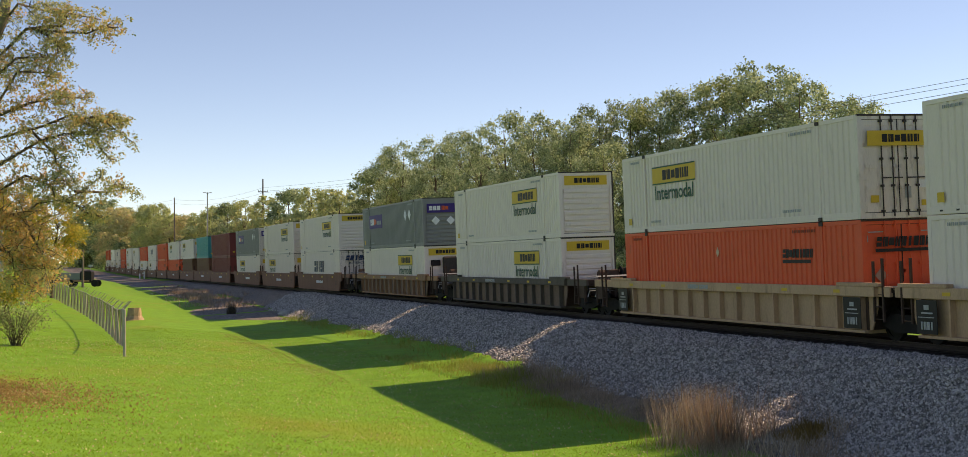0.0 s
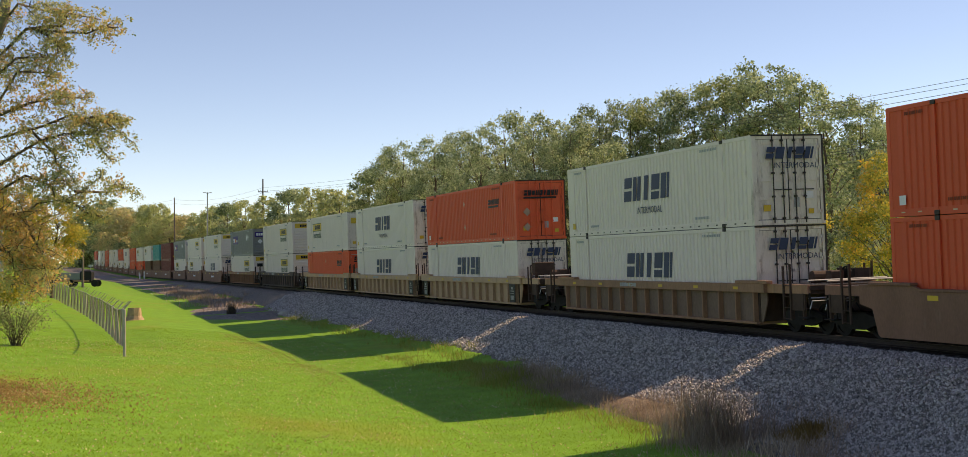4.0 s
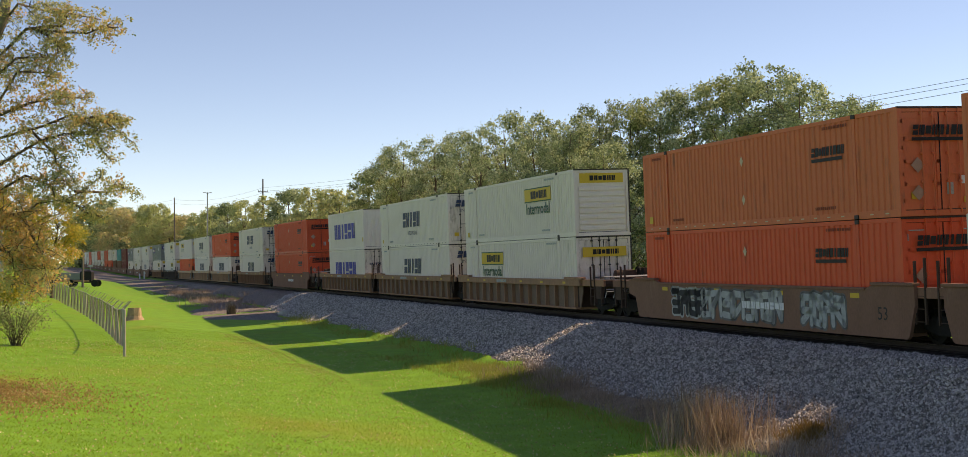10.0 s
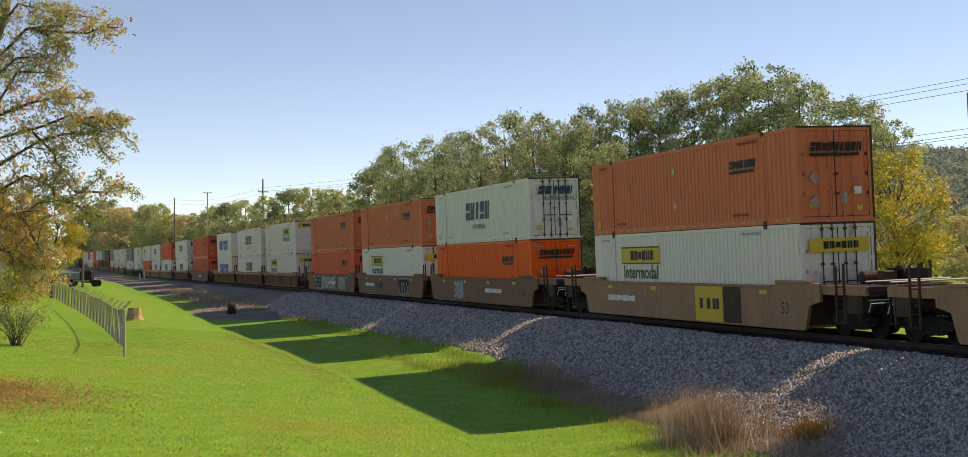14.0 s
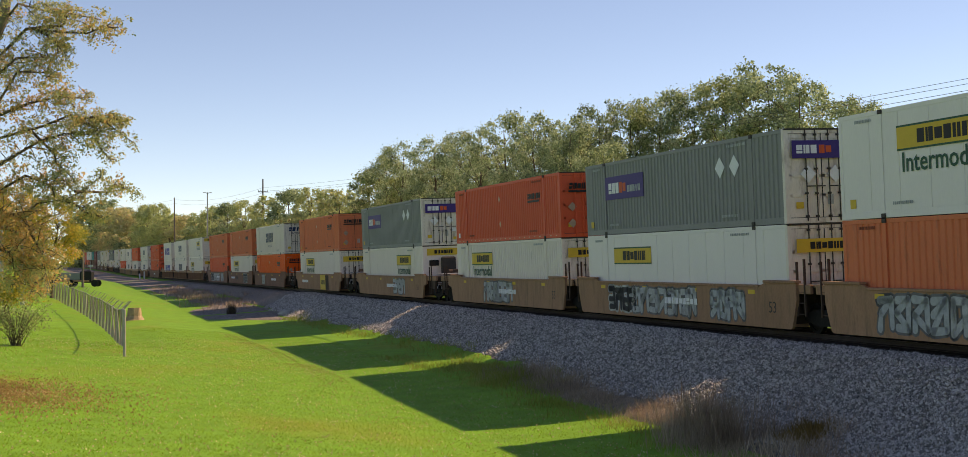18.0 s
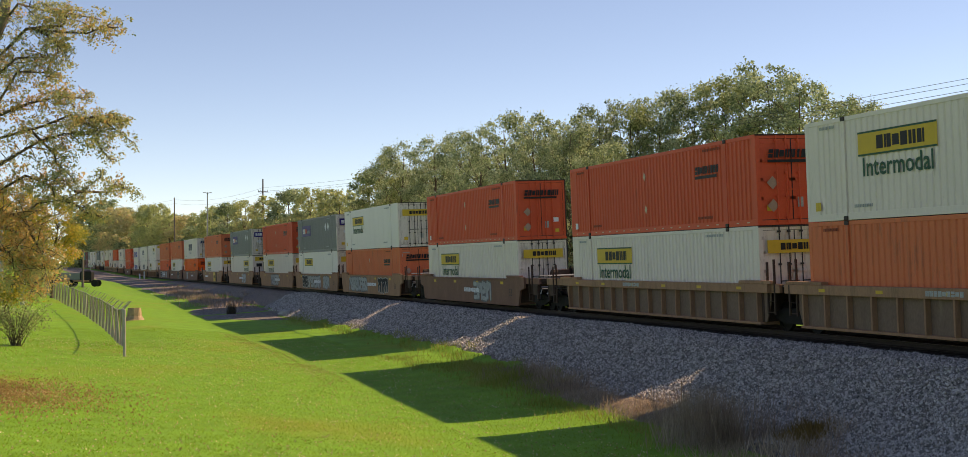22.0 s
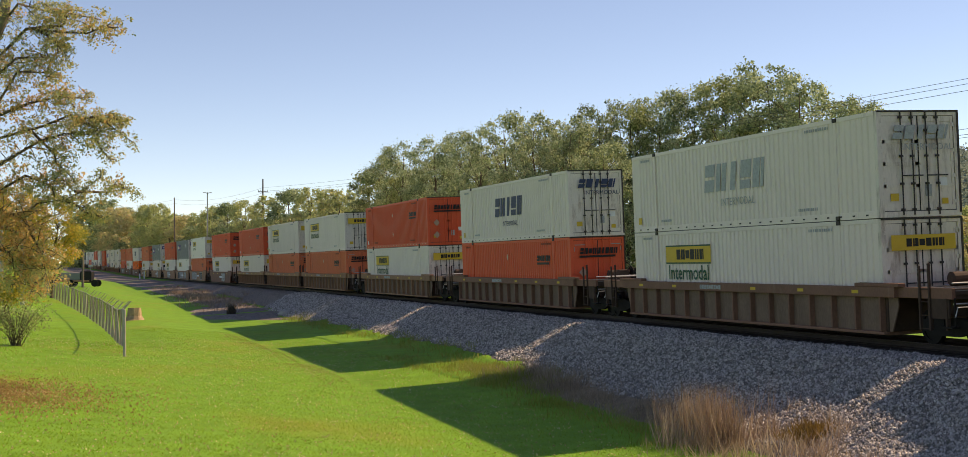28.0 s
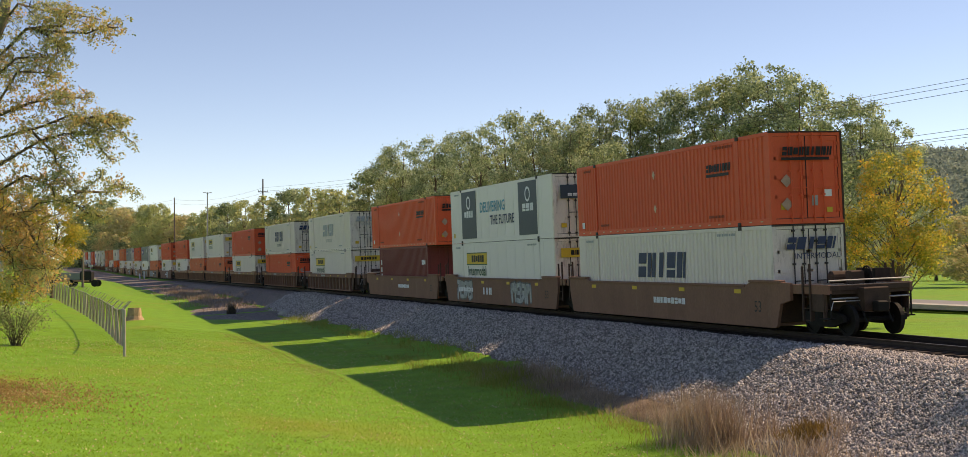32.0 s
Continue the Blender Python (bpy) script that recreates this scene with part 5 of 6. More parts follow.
def tree(name, seed, height, radius, low, leaf, count, tuft, density, size, label, trunk=0.2, top_heavy=1.0):
    """A tree: crooked tapered trunk, limbs, and a crown of leaf tufts with an uneven outline and gaps between."""
    rng = random.Random(seed)
    t = thing(name, label, "tree")
    g = Geo()
    stem = limb(rng, (0, 0, -0.3), (rng.uniform(-.3, .3), rng.uniform(-.3, .3), height * 0.9), 0.3, 8)
    g.tube(stem, [trunk * (1.25 if i == 0 else 1 - 0.88 * i / 7) for i in range(8)], 9)
    centres, radii = [], []
    for i in range(count):
        k = 1 - (1 - (i + rng.random()) / count) ** top_heavy if top_heavy < 1 else ((i + rng.random()) / count) ** (1 / top_heavy)
        z = low + (height - low) * k
        reach = radius * math.sin(math.pi * (0.16 + 0.74 * k)) ** 0.8
        q = reach * math.sqrt(rng.uniform(0.18, 1.0))
        a = i * 2.39996 + rng.uniform(-.4, .4)
        rad = tuft * rng.choice((0.5, 0.7, 0.9, 1.2, 1.5)) * rng.uniform(0.9, 1.1) * (1 - 0.35 * k)
        c = Vector((q * math.cos(a), q * math.sin(a), z - rad * 0.7))
        centres.append(c)
        radii.append(rad)
        if i % 2 == 0:
            base = stem[min(6, max(1, int((c.z / height) * 7.6) - 1))]
            pts = limb(rng, base, c, 0.18)
            g.tube(pts, [trunk * w * (1.1 - 0.7 * k) for w in (0.34, 0.27, 0.2, 0.13, 0.06)], 5)
            for _ in range(2):
                e = c + Vector((rng.gauss(0, 1), rng.gauss(0, 1), rng.gauss(0.1, 0.5))) * rad * 0.4
                g.tube([pts[3], pts[3].lerp(e, 0.55) + Vector((0, 0, 0.05)), e], [trunk * 0.1, trunk * 0.06, trunk * 0.03], 4)
    part("trunk", g, BARK, t)
    v, f = tufts(rng, centres, radii, density, size)
    crown = new("crown", mesh_arrays("crown", v, f, leaf))
    crown.parent = t
    return t


# Trees along the far side of the line: metres along the track, height of the top above the rails.
TREE_TOPS = ((51.9, 8.8), (54.1, 10.1), (57.0, 10.3), (59.5, 11.9), (62.7, 12.95), (65.4, 12.4), (67.6, 12.9), (71.7, 12.95), (75.8, 13.0), (80.7, 13.1), (85.7, 13.6),
             (90.9, 13.2), (98.6, 14.3), (105.4, 15.2), (112.6, 14.6), (118.2, 14.5), (126.2, 15.0), (138.8, 15.6), (144.4, 14.8), (152.2, 13.5), (168.2, 12.3),
             (185.5, 13.4), (201.5, 14.1), (223.2, 14.2), (246.1, 14.7), (268.0, 15.0), (292.0, 15.6))
# The far woods: x, y, height of the top.
WOOD_TOPS = ((-1.8, 585, 25.0), (2.7, 584, 26.9), (8.3, 551, 29.5), (11.8, 539, 26.0), (14.1, 497, 23.3), (16.2, 475, 21.1), (19.8, 443, 22.8), (22.7, 432, 22.7), (24.9, 410, 18.4),
             (27.7, 388, 17.2), (29.4, 356, 16.6), (30.1, 325, 16.4), (31.0, 304, 16.2))


def build_trees():
    rng = random.Random(4)
    kinds = [tree("broadleaf_tree", 11 + i, 13.5, 3.2, 1.5, (LEAF_GREEN, LEAF_DARK, LEAF_OLIVE, LEAF_GREEN)[i], (62, 62, 62, 46)[i], (1.0, 1.0, 1.0, 0.85)[i], 430, 0.090,
                  ("green broadleaf tree in early autumn with highlights in leaf colours", "dark green leafy broadleaf tree", "olive green tree turning yellow", "green broadleaf tree with thinning crown")[i], 0.2, 1.5) for i in range(4)]
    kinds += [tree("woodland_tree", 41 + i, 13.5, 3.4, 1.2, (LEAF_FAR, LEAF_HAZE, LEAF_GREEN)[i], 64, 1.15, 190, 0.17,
                   ("distant woodland tree in haze-paled yellow-brown autumn colour", "distant haze-paled yellow-green woodland tree", "distant dark green woodland tree")[i], 0.22, 1.3) for i in range(3)]
    used = [False] * 7

    def put(i, x, y, h, group="trees behind the railway", wide=1.0):
        k = h / 13.5
        m = pose(x, y, on_ground(x, y) - 0.05, 0, 0, rng.uniform(0, 360))
        o = kinds[i] if not used[i] else copy_thing(kinds[i], m)
        used[i] = True
        o.matrix_basis = m
        o.scale = (wide * rng.uniform(.92, 1.08), wide * rng.uniform(.92, 1.08), k)
        o["group"] = group
        return o
    for i, (s, top) in enumerate(TREE_TOPS):
        p = beside(s, -13.5)
        if s < 150:
            # the nearest ones stand farther back from the line
            k = float(np.interp(s, (52, 70, 92), (1.5, 1.4, 1.0)))
            x, y, top = EYE.x + (p.x - EYE.x) * k, EYE.y + (p.y - EYE.y) * k, EYE.z + (top - EYE.z) * k
            put((0, 3, 3, 3, 0, 3, 2, 3, 0, 2, 1, 0)[i % 12], x, y, top - on_ground(x, y), wide=k * (0.62 if s < 56 else 0.95 if s < 100 else 1.15))
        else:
            put((5, 6, 5)[i % 3], p.x, p.y, top - on_ground(p.x, p.y), wide=1.1)
    # lower trees between and behind them
    for i in range(12):
        s = 90 + 5.4 * i + rng.uniform(-.8, .8)
        lo = min(float(np.interp(s + d, [q[0] for q in TREE_TOPS], [q[1] for q in TREE_TOPS])) for d in (-1.5, 0, 1.5))
        p = beside(s, -16.5 + rng.uniform(-.8, .8))
        put(rng.choice((0, 1, 2, 3)), p.x, p.y, (lo + 0.9) * (1.0 + 3.0 / max(40, p.y)) - rng.uniform(1.3, 2.4), wide=1.0)
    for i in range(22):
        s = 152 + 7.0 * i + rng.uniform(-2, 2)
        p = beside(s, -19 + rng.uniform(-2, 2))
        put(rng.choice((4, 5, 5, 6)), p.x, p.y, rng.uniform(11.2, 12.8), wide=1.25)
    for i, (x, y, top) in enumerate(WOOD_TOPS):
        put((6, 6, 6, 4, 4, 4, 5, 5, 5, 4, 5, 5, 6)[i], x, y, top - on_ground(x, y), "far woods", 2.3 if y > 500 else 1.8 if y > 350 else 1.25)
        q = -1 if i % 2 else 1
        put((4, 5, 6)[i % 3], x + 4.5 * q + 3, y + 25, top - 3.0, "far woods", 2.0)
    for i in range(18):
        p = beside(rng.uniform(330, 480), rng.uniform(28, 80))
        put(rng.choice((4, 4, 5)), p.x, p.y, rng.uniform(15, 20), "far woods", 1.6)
    # out-of-view tree, added only to throw dappled shade on the near ballast
    shade = put(1, 33.6, 24.6, 13.2)
    shade["label"] = "unseen tree added to shade the ballast beside the line"
    cedar = put(6, 11.6, 456, 10.4, "far woods", 1.0)
    cedar["label"] = "small round dark green tree beside the distant line"
    for i in range(16):
        put(rng.choice((4, 5, 6)), rng.uniform(95, 190), rng.uniform(120, 190), rng.uniform(7, 12), "trees across the field", 1.2)
    # the young maple beside the road, and two behind the fence
    y = tree("young_maple_tree", 31, 8.2, 2.6, 2.9, LEAF_YELLOW, 90, 0.58, 620, 0.070, "young maple tree with green and golden orange autumn leaves", 0.13, 1.1)
    y.matrix_basis = pose(35.6, 52.2, on_ground(35.6, 52.2), 0, 0, 40)
    for x, yy, sz, h, turn in ((33.3, 59.5, 1.0, 1.06, 120),):
        o = copy_thing(y, pose(x, yy, on_ground(x, yy) - 0.1, 0, 0, turn))
        o["label"] = "yellow-green young maple tree in front of the wood"
        o.scale = (sz, sz, h)
    for x, yy, sz, h, turn in ((-3.2, 140.0, 1.4, 1.32, 200), (-6.0, 134.0, 1.3, 1.35, 90), (-9.6, 130.0, 1.3, 1.4, 300)):
        o = copy_thing(y, pose(x, yy, on_ground(x, yy) - 0.1, 0, 0, turn))
        o["label"] = "golden yellow young maple tree behind the fence"
        o.scale = (sz, sz, h)


build_trees()


RIGHT = Vector((math.cos(YAW), -math.sin(YAW), 0))
AHEAD = Vector((math.sin(YAW), math.cos(YAW), 0))


def near_tree():
    """The tall tree at the edge of the lawn: its trunk stands outside the view, its boughs hang into it."""
    rng = random.Random(77)
    foot = AHEAD * 25.5 - RIGHT * 11.3
    gz = on_ground(foot.x, foot.y)
    t = thing("autumn_tree", "large tree with drooping boughs and green and orange autumn leaves", "tree", pose(foot.x, foot.y, gz))

    def at(u, z, d=0.0):
        return RIGHT * (u + 11.3) + AHEAD * d + Vector((0, 0, z - gz))
    g, fine = Geo(), Geo()
    g.tube([at(-11.3, gz - 0.3), at(-11.2, 2.0), at(-11.0, 3.6), at(-10.9, 7.5), at(-10.9, 11)], [0.36, 0.27, 0.22, 0.13, 0.04], 12)
    part("trunk", g, GREY_BARK, t)
    part("leader", Geo().tube([at(-11.02, 3.4), at(-10.2, 4.6), at(-9.55, 6.0), at(-9.30, 6.9), at(-9.22, 7.7), at(-9.2, 9.5)], [0.17, 0.14, 0.11, 0.10, 0.09, 0.03], 10), GREY_BARK, t, "pale grey upper stem")
    centres, radii, turned, turned_radii = [], [], [], []

    def bough(spread, count, *line, red=0.06):
        """A bough through (metres right of the line of sight, height) points, with leafy side twigs."""
        pts = [at(u, z, 0.5 * math.sin(3 * i + spread * 40)) for i, (u, z) in enumerate(line)]
        n = len(pts)
        thick = 0.014 + 0.10 * spread
        if line[0][0] < -9.3:
            pts.insert(0, at(-10.95, line[0][1] - 0.3, 0))
            n += 1
        fine.tube(pts, [thick * (1 - 0.85 * i / (n - 1)) + 0.004 for i in range(n)], 6)
        for i in range(count):
            w = rng.uniform(0.12, 1.0) * (n - 1)
            j = min(n - 2, int(w))
            q = pts[j].lerp(pts[j + 1], w - j)
            thin = spread * (1.0 if w < n - 2 else 0.72)
            e = q + RIGHT * rng.gauss(0.03, thin) + AHEAD * rng.gauss(0, thin * 1.6) + Vector((0, 0, rng.gauss(0, thin * 0.8)))
            if i % 4 == 0:
                fine.tube([q, q.lerp(e, 0.5) + Vector((0, 0, .04)), e], [0.010, 0.007, 0.004], 4)
            kind = rng.random() < red * (1.6 if w < n * 0.6 else 0.5)
            (turned if kind else centres).append(e)
            (turned_radii if kind else radii).append(rng.uniform(0.055, 0.12))

    bough(0.17, 150, (-9.57, 6.08), (-8.80, 6.65), (-8.14, 6.63), (-7.66, 6.58), (-7.36, 6.71), (-7.09, 6.71))
    bough(0.20, 120, (-9.51, 6.86), (-8.85, 7.07), (-8.47, 7.07), (-8.28, 6.90))
    bough(0.15, 85, (-8.80, 6.65), (-8.23, 6.78), (-7.96, 6.92), (-7.52, 6.92))
    bough(0.14, 60, (-8.62, 6.64), (-8.32, 6.47), (-8.14, 6.30), (-8.18, 6.19))
    bough(0.22, 130, (-9.57, 5.79), (-8.92, 6.06), (-8.56, 6.19), (-8.36, 6.08))
    bough(0.19, 110, (-9.58, 5.31), (-8.86, 5.78), (-8.48, 5.88), (-8.36, 5.66), red=0.3)
    bough(0.23, 180, (-9.58, 4.95), (-8.74, 5.21), (-8.24, 5.40), (-8.07, 5.30), red=0.45)
    bough(0.05, 14, (-8.07, 5.21), (-7.91, 5.27), (-7.77, 5.40), (-7.70, 5.50))
    bough(0.15, 170, (-9.58, 4.47), (-8.62, 4.80), (-7.91, 4.97), (-7.55, 4.92), (-7.17, 4.78), (-6.88, 4.49))
    bough(0.15, 90, (-7.91, 4.96), (-7.55, 4.75), (-7.37, 4.37), (-7.30, 4.13))
    bough(0.09, 40, (-7.55, 4.93), (-7.31, 4.94), (-7.10, 4.92), (-6.94, 4.79))
    bough(0.24, 170, (-9.58, 3.88), (-8.62, 4.49), (-8.15, 4.64), (-7.61, 4.61), red=0.25)
    bough(0.14, 85, (-8.65, 4.66), (-8.42, 4.27), (-8.15, 4.06), (-8.06, 3.78), (-8.17, 3.68))
    bough(0.10, 75, (-9.70, 2.87), (-8.90, 3.15), (-8.55, 3.27), (-8.15, 3.37), (-7.76, 3.49), (-7.44, 3.79), (-7.41, 3.94))
    bough(0.11, 60, (-7.76, 3.49), (-7.38, 3.52), (-7.02, 3.63), (-6.79, 3.46))
    bough(0.16, 90, (-8.15, 3.37), (-7.85, 3.23), (-7.68, 3.11), (-7.41, 3.01))
    bough(0.24, 150, (-9.58, 3.40), (-8.87, 3.83), (-8.41, 3.64), (-8.25, 3.44), red=0.3)
    bough(0.25, 260, (-9.58, 3.04), (-8.99, 3.09), (-8.69, 2.68), (-8.51, 2.21), (-8.49, 1.82), red=0.55)
    bough(0.22, 170, (-9.59, 2.45), (-9.05, 2.33), (-8.75, 1.90), (-8.61, 1.56), red=0.5)
    bough(0.26, 200, (-9.58, 2.93), (-9.17, 2.75), (-8.99, 2.21), (-9.11, 1.61), red=0.45)
    # the dense inner side of the crown, outside the view
    for i in range(120):
        z = rng.uniform(1.6, 9.5)
        centres.append(at(rng.uniform(-12.6, -9.4), z, rng.gauss(0, 1.1)))
        radii.append(rng.uniform(0.12, 0.2))
    part("limbwork", fine, BARK, t)
    v, f = tufts(rng, centres, radii, 1900, 0.027, 0.9, 0.3)
    crown = new("crown", mesh_arrays("crown", v, f, LEAF_AUTUMN))
    crown.parent = t
    v, f = tufts(rng, turned, turned_radii, 2000, 0.028, 0.9, 0.3)
    crown = tagged(new("crown", mesh_arrays("crown", v, f, LEAF_ORANGE)), "orange-brown turned leaves")
    crown.parent = t


near_tree()


def stalks(rng, spots, count, height, spread, lean, width, mat, name, label, category, kind="stuff"):
    """Thin dry stems and blades rising from spots on the ground, in one mesh."""
    r = np.random.default_rng(rng)
    sp = np.array(spots, float)
    c = np.repeat(sp, count, axis=0)
    n = len(c)
    base = c + np.concatenate([r.normal(0, 1, (n, 2)) * spread, np.zeros((n, 1))], axis=1)
    h = height * r.uniform(0.35, 1.15, (n, 1))
    tip = base + np.concatenate([r.normal(0, lean, (n, 2)) * h, h], axis=1)
    a = r.uniform(0, math.tau, n)
    side = np.stack([np.cos(a), np.sin(a), np.zeros(n)], axis=1) * width
    mid = base * 0.45 + tip * 0.55 + r.normal(0, 0.03, (n, 3)) * h
    v = np.stack([base - side, base + side, mid + side * 0.8, tip, mid - side * 0.8], axis=1).reshape(-1, 3)
    k = np.arange(n)[:, None] * 5
    f = np.concatenate([k + np.array([[0, 1, 2]]), k + np.array([[0, 2, 4]]), k + np.array([[4, 2, 3]])], axis=1).reshape(-1, 3)
    ob = new(name, mesh_arrays(name, v, f, mat))
    return tagged(ob, label, category, kind=kind)


def spot(s, c):
    p = beside(s, c)
    z = max(ground_z(s, c), bank_z(c) if c < 9 else -99)
    return (p.x, p.y, z - 0.02)


def build_weeds():
    rng = random.Random(8)
    # the big tan clump at the foot of the bank
    sp = [spot(28.9 + rng.gauss(0, 0.7), 7.45 + rng.gauss(0, 0.42)) for _ in range(64)]
    stalks(1, sp, 24, 1.4, 0.17, 0.20, 0.006, DRY_GRASS, "dry_grass_clump", "tall tan clump of dead grass on the bank", "dry grass")
    sp = [spot(25.8 + rng.uniform(-2.2, 3.2), 7.2 + rng.gauss(0, 0.9)) for _ in range(70)]
    stalks(2, sp, 26, 0.5, 0.22, 0.45, 0.006, DRY_GRASS, "dry_grass_fringe", "low tan dead grass along the ballast toe", "dry grass")
    sp = [spot(26.2 + rng.gauss(0, 0.9), 7.5 + rng.gauss(0, 0.35)) for _ in range(16)]
    stalks(18, sp, 3, 0.75, 0.06, 0.25, 0.013, PALE_STEM, "pale_stems", "bleached standing dead stalks at the ballast toe", "weeds")
    sp = [spot(26.8 + rng.gauss(0, 0.35), 6.1 + rng.gauss(0, 0.22)) for _ in range(26)]
    stalks(3, sp, 30, 0.42, 0.11, 0.4, 0.010, RUST_WEED, "rusty_weed", "rust-brown weed tuft on the stones", "weed")
    sp = [spot(rng.uniform(31, 45), 6.75 + rng.gauss(0, 0.4)) for _ in range(120)]
    stalks(4, sp, 30, 0.24, 0.3, 0.6, 0.007, BROWN_WEED, "brown_weeds", "strip of dark brown dead weeds between grass and ballast", "weeds")
    sp = [spot(rng.uniform(32, 47), 6.7 + rng.gauss(0, 0.5)) for _ in range(34)]
    stalks(5, sp, 3, 0.72, 0.05, 0.12, 0.012, BROWN_WEED, "dead_stems", "standing dark dead weed stems", "weeds")
    sp = [spot(46.8 + rng.gauss(0, 2.4), 7.0 + rng.gauss(0, 0.5)) for _ in range(110)]
    stalks(6, sp, 44, 0.34, 0.22, 0.45, 0.008, LIME_GRASS, "uncut_grass_patch", "patch of taller yellow-green uncut grass", "grass")
    sp = [spot(44.5 + rng.gauss(0, 1.8), 6.2 + rng.gauss(0, 0.3)) for _ in range(40)]
    stalks(7, sp, 22, 0.6, 0.22, 0.35, 0.007, DRY_GRASS, "tan_weeds", "tan dry weeds beside the ballast", "weeds")
    sp = [spot(rng.uniform(32, 48), 6.6 + rng.gauss(0, 0.4)) for _ in range(110)]
    stalks(11, sp, 24, 0.30, 0.28, 0.6, 0.007, DRY_GRASS, "tan_weeds", "tan dry weeds creeping over the stones", "weeds")
    sp = [spot(rng.uniform(29, 58), 8.0 + rng.gauss(0, 0.45)) for _ in range(160)]
    stalks(14, sp, 30, 0.22, 0.3, 0.5, 0.008, LIME_GRASS, "rough_grass", "rough uncut grass at the foot of the bank", "grass")
    sp = [spot(rng.uniform(46, 84), 12.6 + rng.gauss(0, 0.7)) for _ in range(420)]
    stalks(15, sp, 22, 0.05, 0.30, 0.9, 0.012, TAN_GRASS, "worn_grass", "worn yellowish grass along the lawn's low line", "grass")
    sp = [spot(rng.uniform(118, 190), 6.4 + rng.gauss(0, 1.2)) for _ in range(60)]
    stalks(9, sp, 24, 0.55, 0.5, 0.55, 0.02, BROWN_WEED, "dark_brush", "dark low brush along the distant ballast", "brush")
    sp = [spot(109.5 + rng.gauss(0, 0.25), 8.8 + rng.gauss(0, 0.15)) for _ in range(14)]
    stalks(17, sp, 24, 0.9, 0.10, 0.16, 0.016, DARK_WEED, "dark_weed_clump", "narrow upright clump of dark dead weeds", "weeds")
    sp = [spot(rng.uniform(112, 165), 7.6 + rng.gauss(0, 1.1)) for _ in range(70)]
    stalks(16, sp, 26, 0.6, 0.45, 0.5, 0.018, DRY_GRASS, "tan_brush", "pale tan dry brush on the rough ground by the line", "brush")
    sp = [spot(rng.uniform(52, 98), 5.9 + rng.gauss(0, 0.45)) for _ in range(150)]
    stalks(10, sp, 22, 0.3, 0.4, 0.45, 0.012, LIME_GRASS, "rough_grass", "rough grass where lawn meets ballast", "grass")


build_weeds()


def grass_and_leaves():
    r = np.random.default_rng(12)
    n = 120000
    s = 24 + 62 * r.random(n) ** 1.5
    c = r.uniform(7.5, 26, n)
    spots = np.array([(*beside(a, b)[:2], ground_z(a, b) - 0.01) for a, b in zip(s, c)])
    stalks(13, spots, 1, 0.05, 0.02, 1.1, 0.009, BLADE, "lawn_grass", "short bright green lawn grass blades", "grass")
    for name, count, mat, place, size, label in (
            ("fallen_leaves", 8000, FALLEN, lambda: (24 + 50 * r.random() ** 1.3, r.uniform(9, 26)), 0.028, "pale fallen leaves scattered over the lawn"),
            ("leaf_litter", 9000, LITTER, lambda: (38.0 + r.normal(0, 2.2), 24.2 + r.normal(0, 1.6)), 0.032, "brown leaf litter under the tree")):
        pts = [place() for _ in range(count)]
        cen = [(*beside(a, b)[:2], ground_z(a, b) + 0.035) for a, b in pts]
        v, f = leaves(random.Random(3), cen, 1, 0.02, size, 0.5)
        tagged(new(name, mesh_arrays(name, v, f, mat)), label, "leaves", kind="stuff")


grass_and_leaves()


def ballast_stones():
    """Loose angular stones over the near slope of the bank."""
    r = np.random.default_rng(21)
    n = 155000
    s = 21 + 95 * r.random(n) ** 1.75
    c = r.uniform(1.5, 9.6, n)
    keep = [(a, b) for a, b in zip(s, c) if (b < toe(a) + 0.35 * noise.noise((a * 2.3, b * 2.3, 3)) or a > 98) and bank_z(b) > lawn_z(a, b) - 0.05 + 0.25 * noise.noise((a * 0.35, 5, 0))]
    cen = np.array([(*beside(a, b)[:2], bank_z(b) + 0.04 * noise.noise((a * 1.7, b * 1.7, 9)) + 0.05 * noise.noise((a * 0.35, b * 0.35, 2)) + 0.014) for a, b in keep])
    n = len(cen)
    unit = np.array([(1, 0, 0), (-.5, .87, 0), (-.5, -.87, 0), (.1, .1, .8), (0, -.1, -.8)])
    size = (0.037 + 0.0003 * np.maximum(0, cen[:, 1] - 25))[:, None, None] * r.uniform(0.5, 1.6, (n, 1, 1))
    v = unit[None] * size * r.uniform(0.6, 1.3, (n, 5, 1))
    a = r.uniform(0, math.tau, n)
    ca, sa = np.cos(a)[:, None], np.sin(a)[:, None]
    x, y = v[:, :, 0] * ca - v[:, :, 1] * sa, v[:, :, 0] * sa + v[:, :, 1] * ca
    tx, ty = r.normal(0, 0.5, (n, 1)), r.normal(0, 0.5, (n, 1))
    z = v[:, :, 2] + tx * x + ty * y
    v = (np.stack([x, y, z], axis=2) + cen[:, None]).reshape(-1, 3)
    k = np.arange(n)[:, None] * 5
    f = np.concatenate([k + np.array([q]) for q in ((0, 1, 3), (1, 2, 3), (2, 0, 3), (1, 0, 4), (2, 1, 4), (0, 2, 4))], axis=1).reshape(-1, 3)
    tagged(new("ballast_stones", mesh_arrays("ballast_stones", v, f, STONE)), "loose crushed grey ballast stones on the railway bank", "stones", kind="stuff")


ballast_stones()


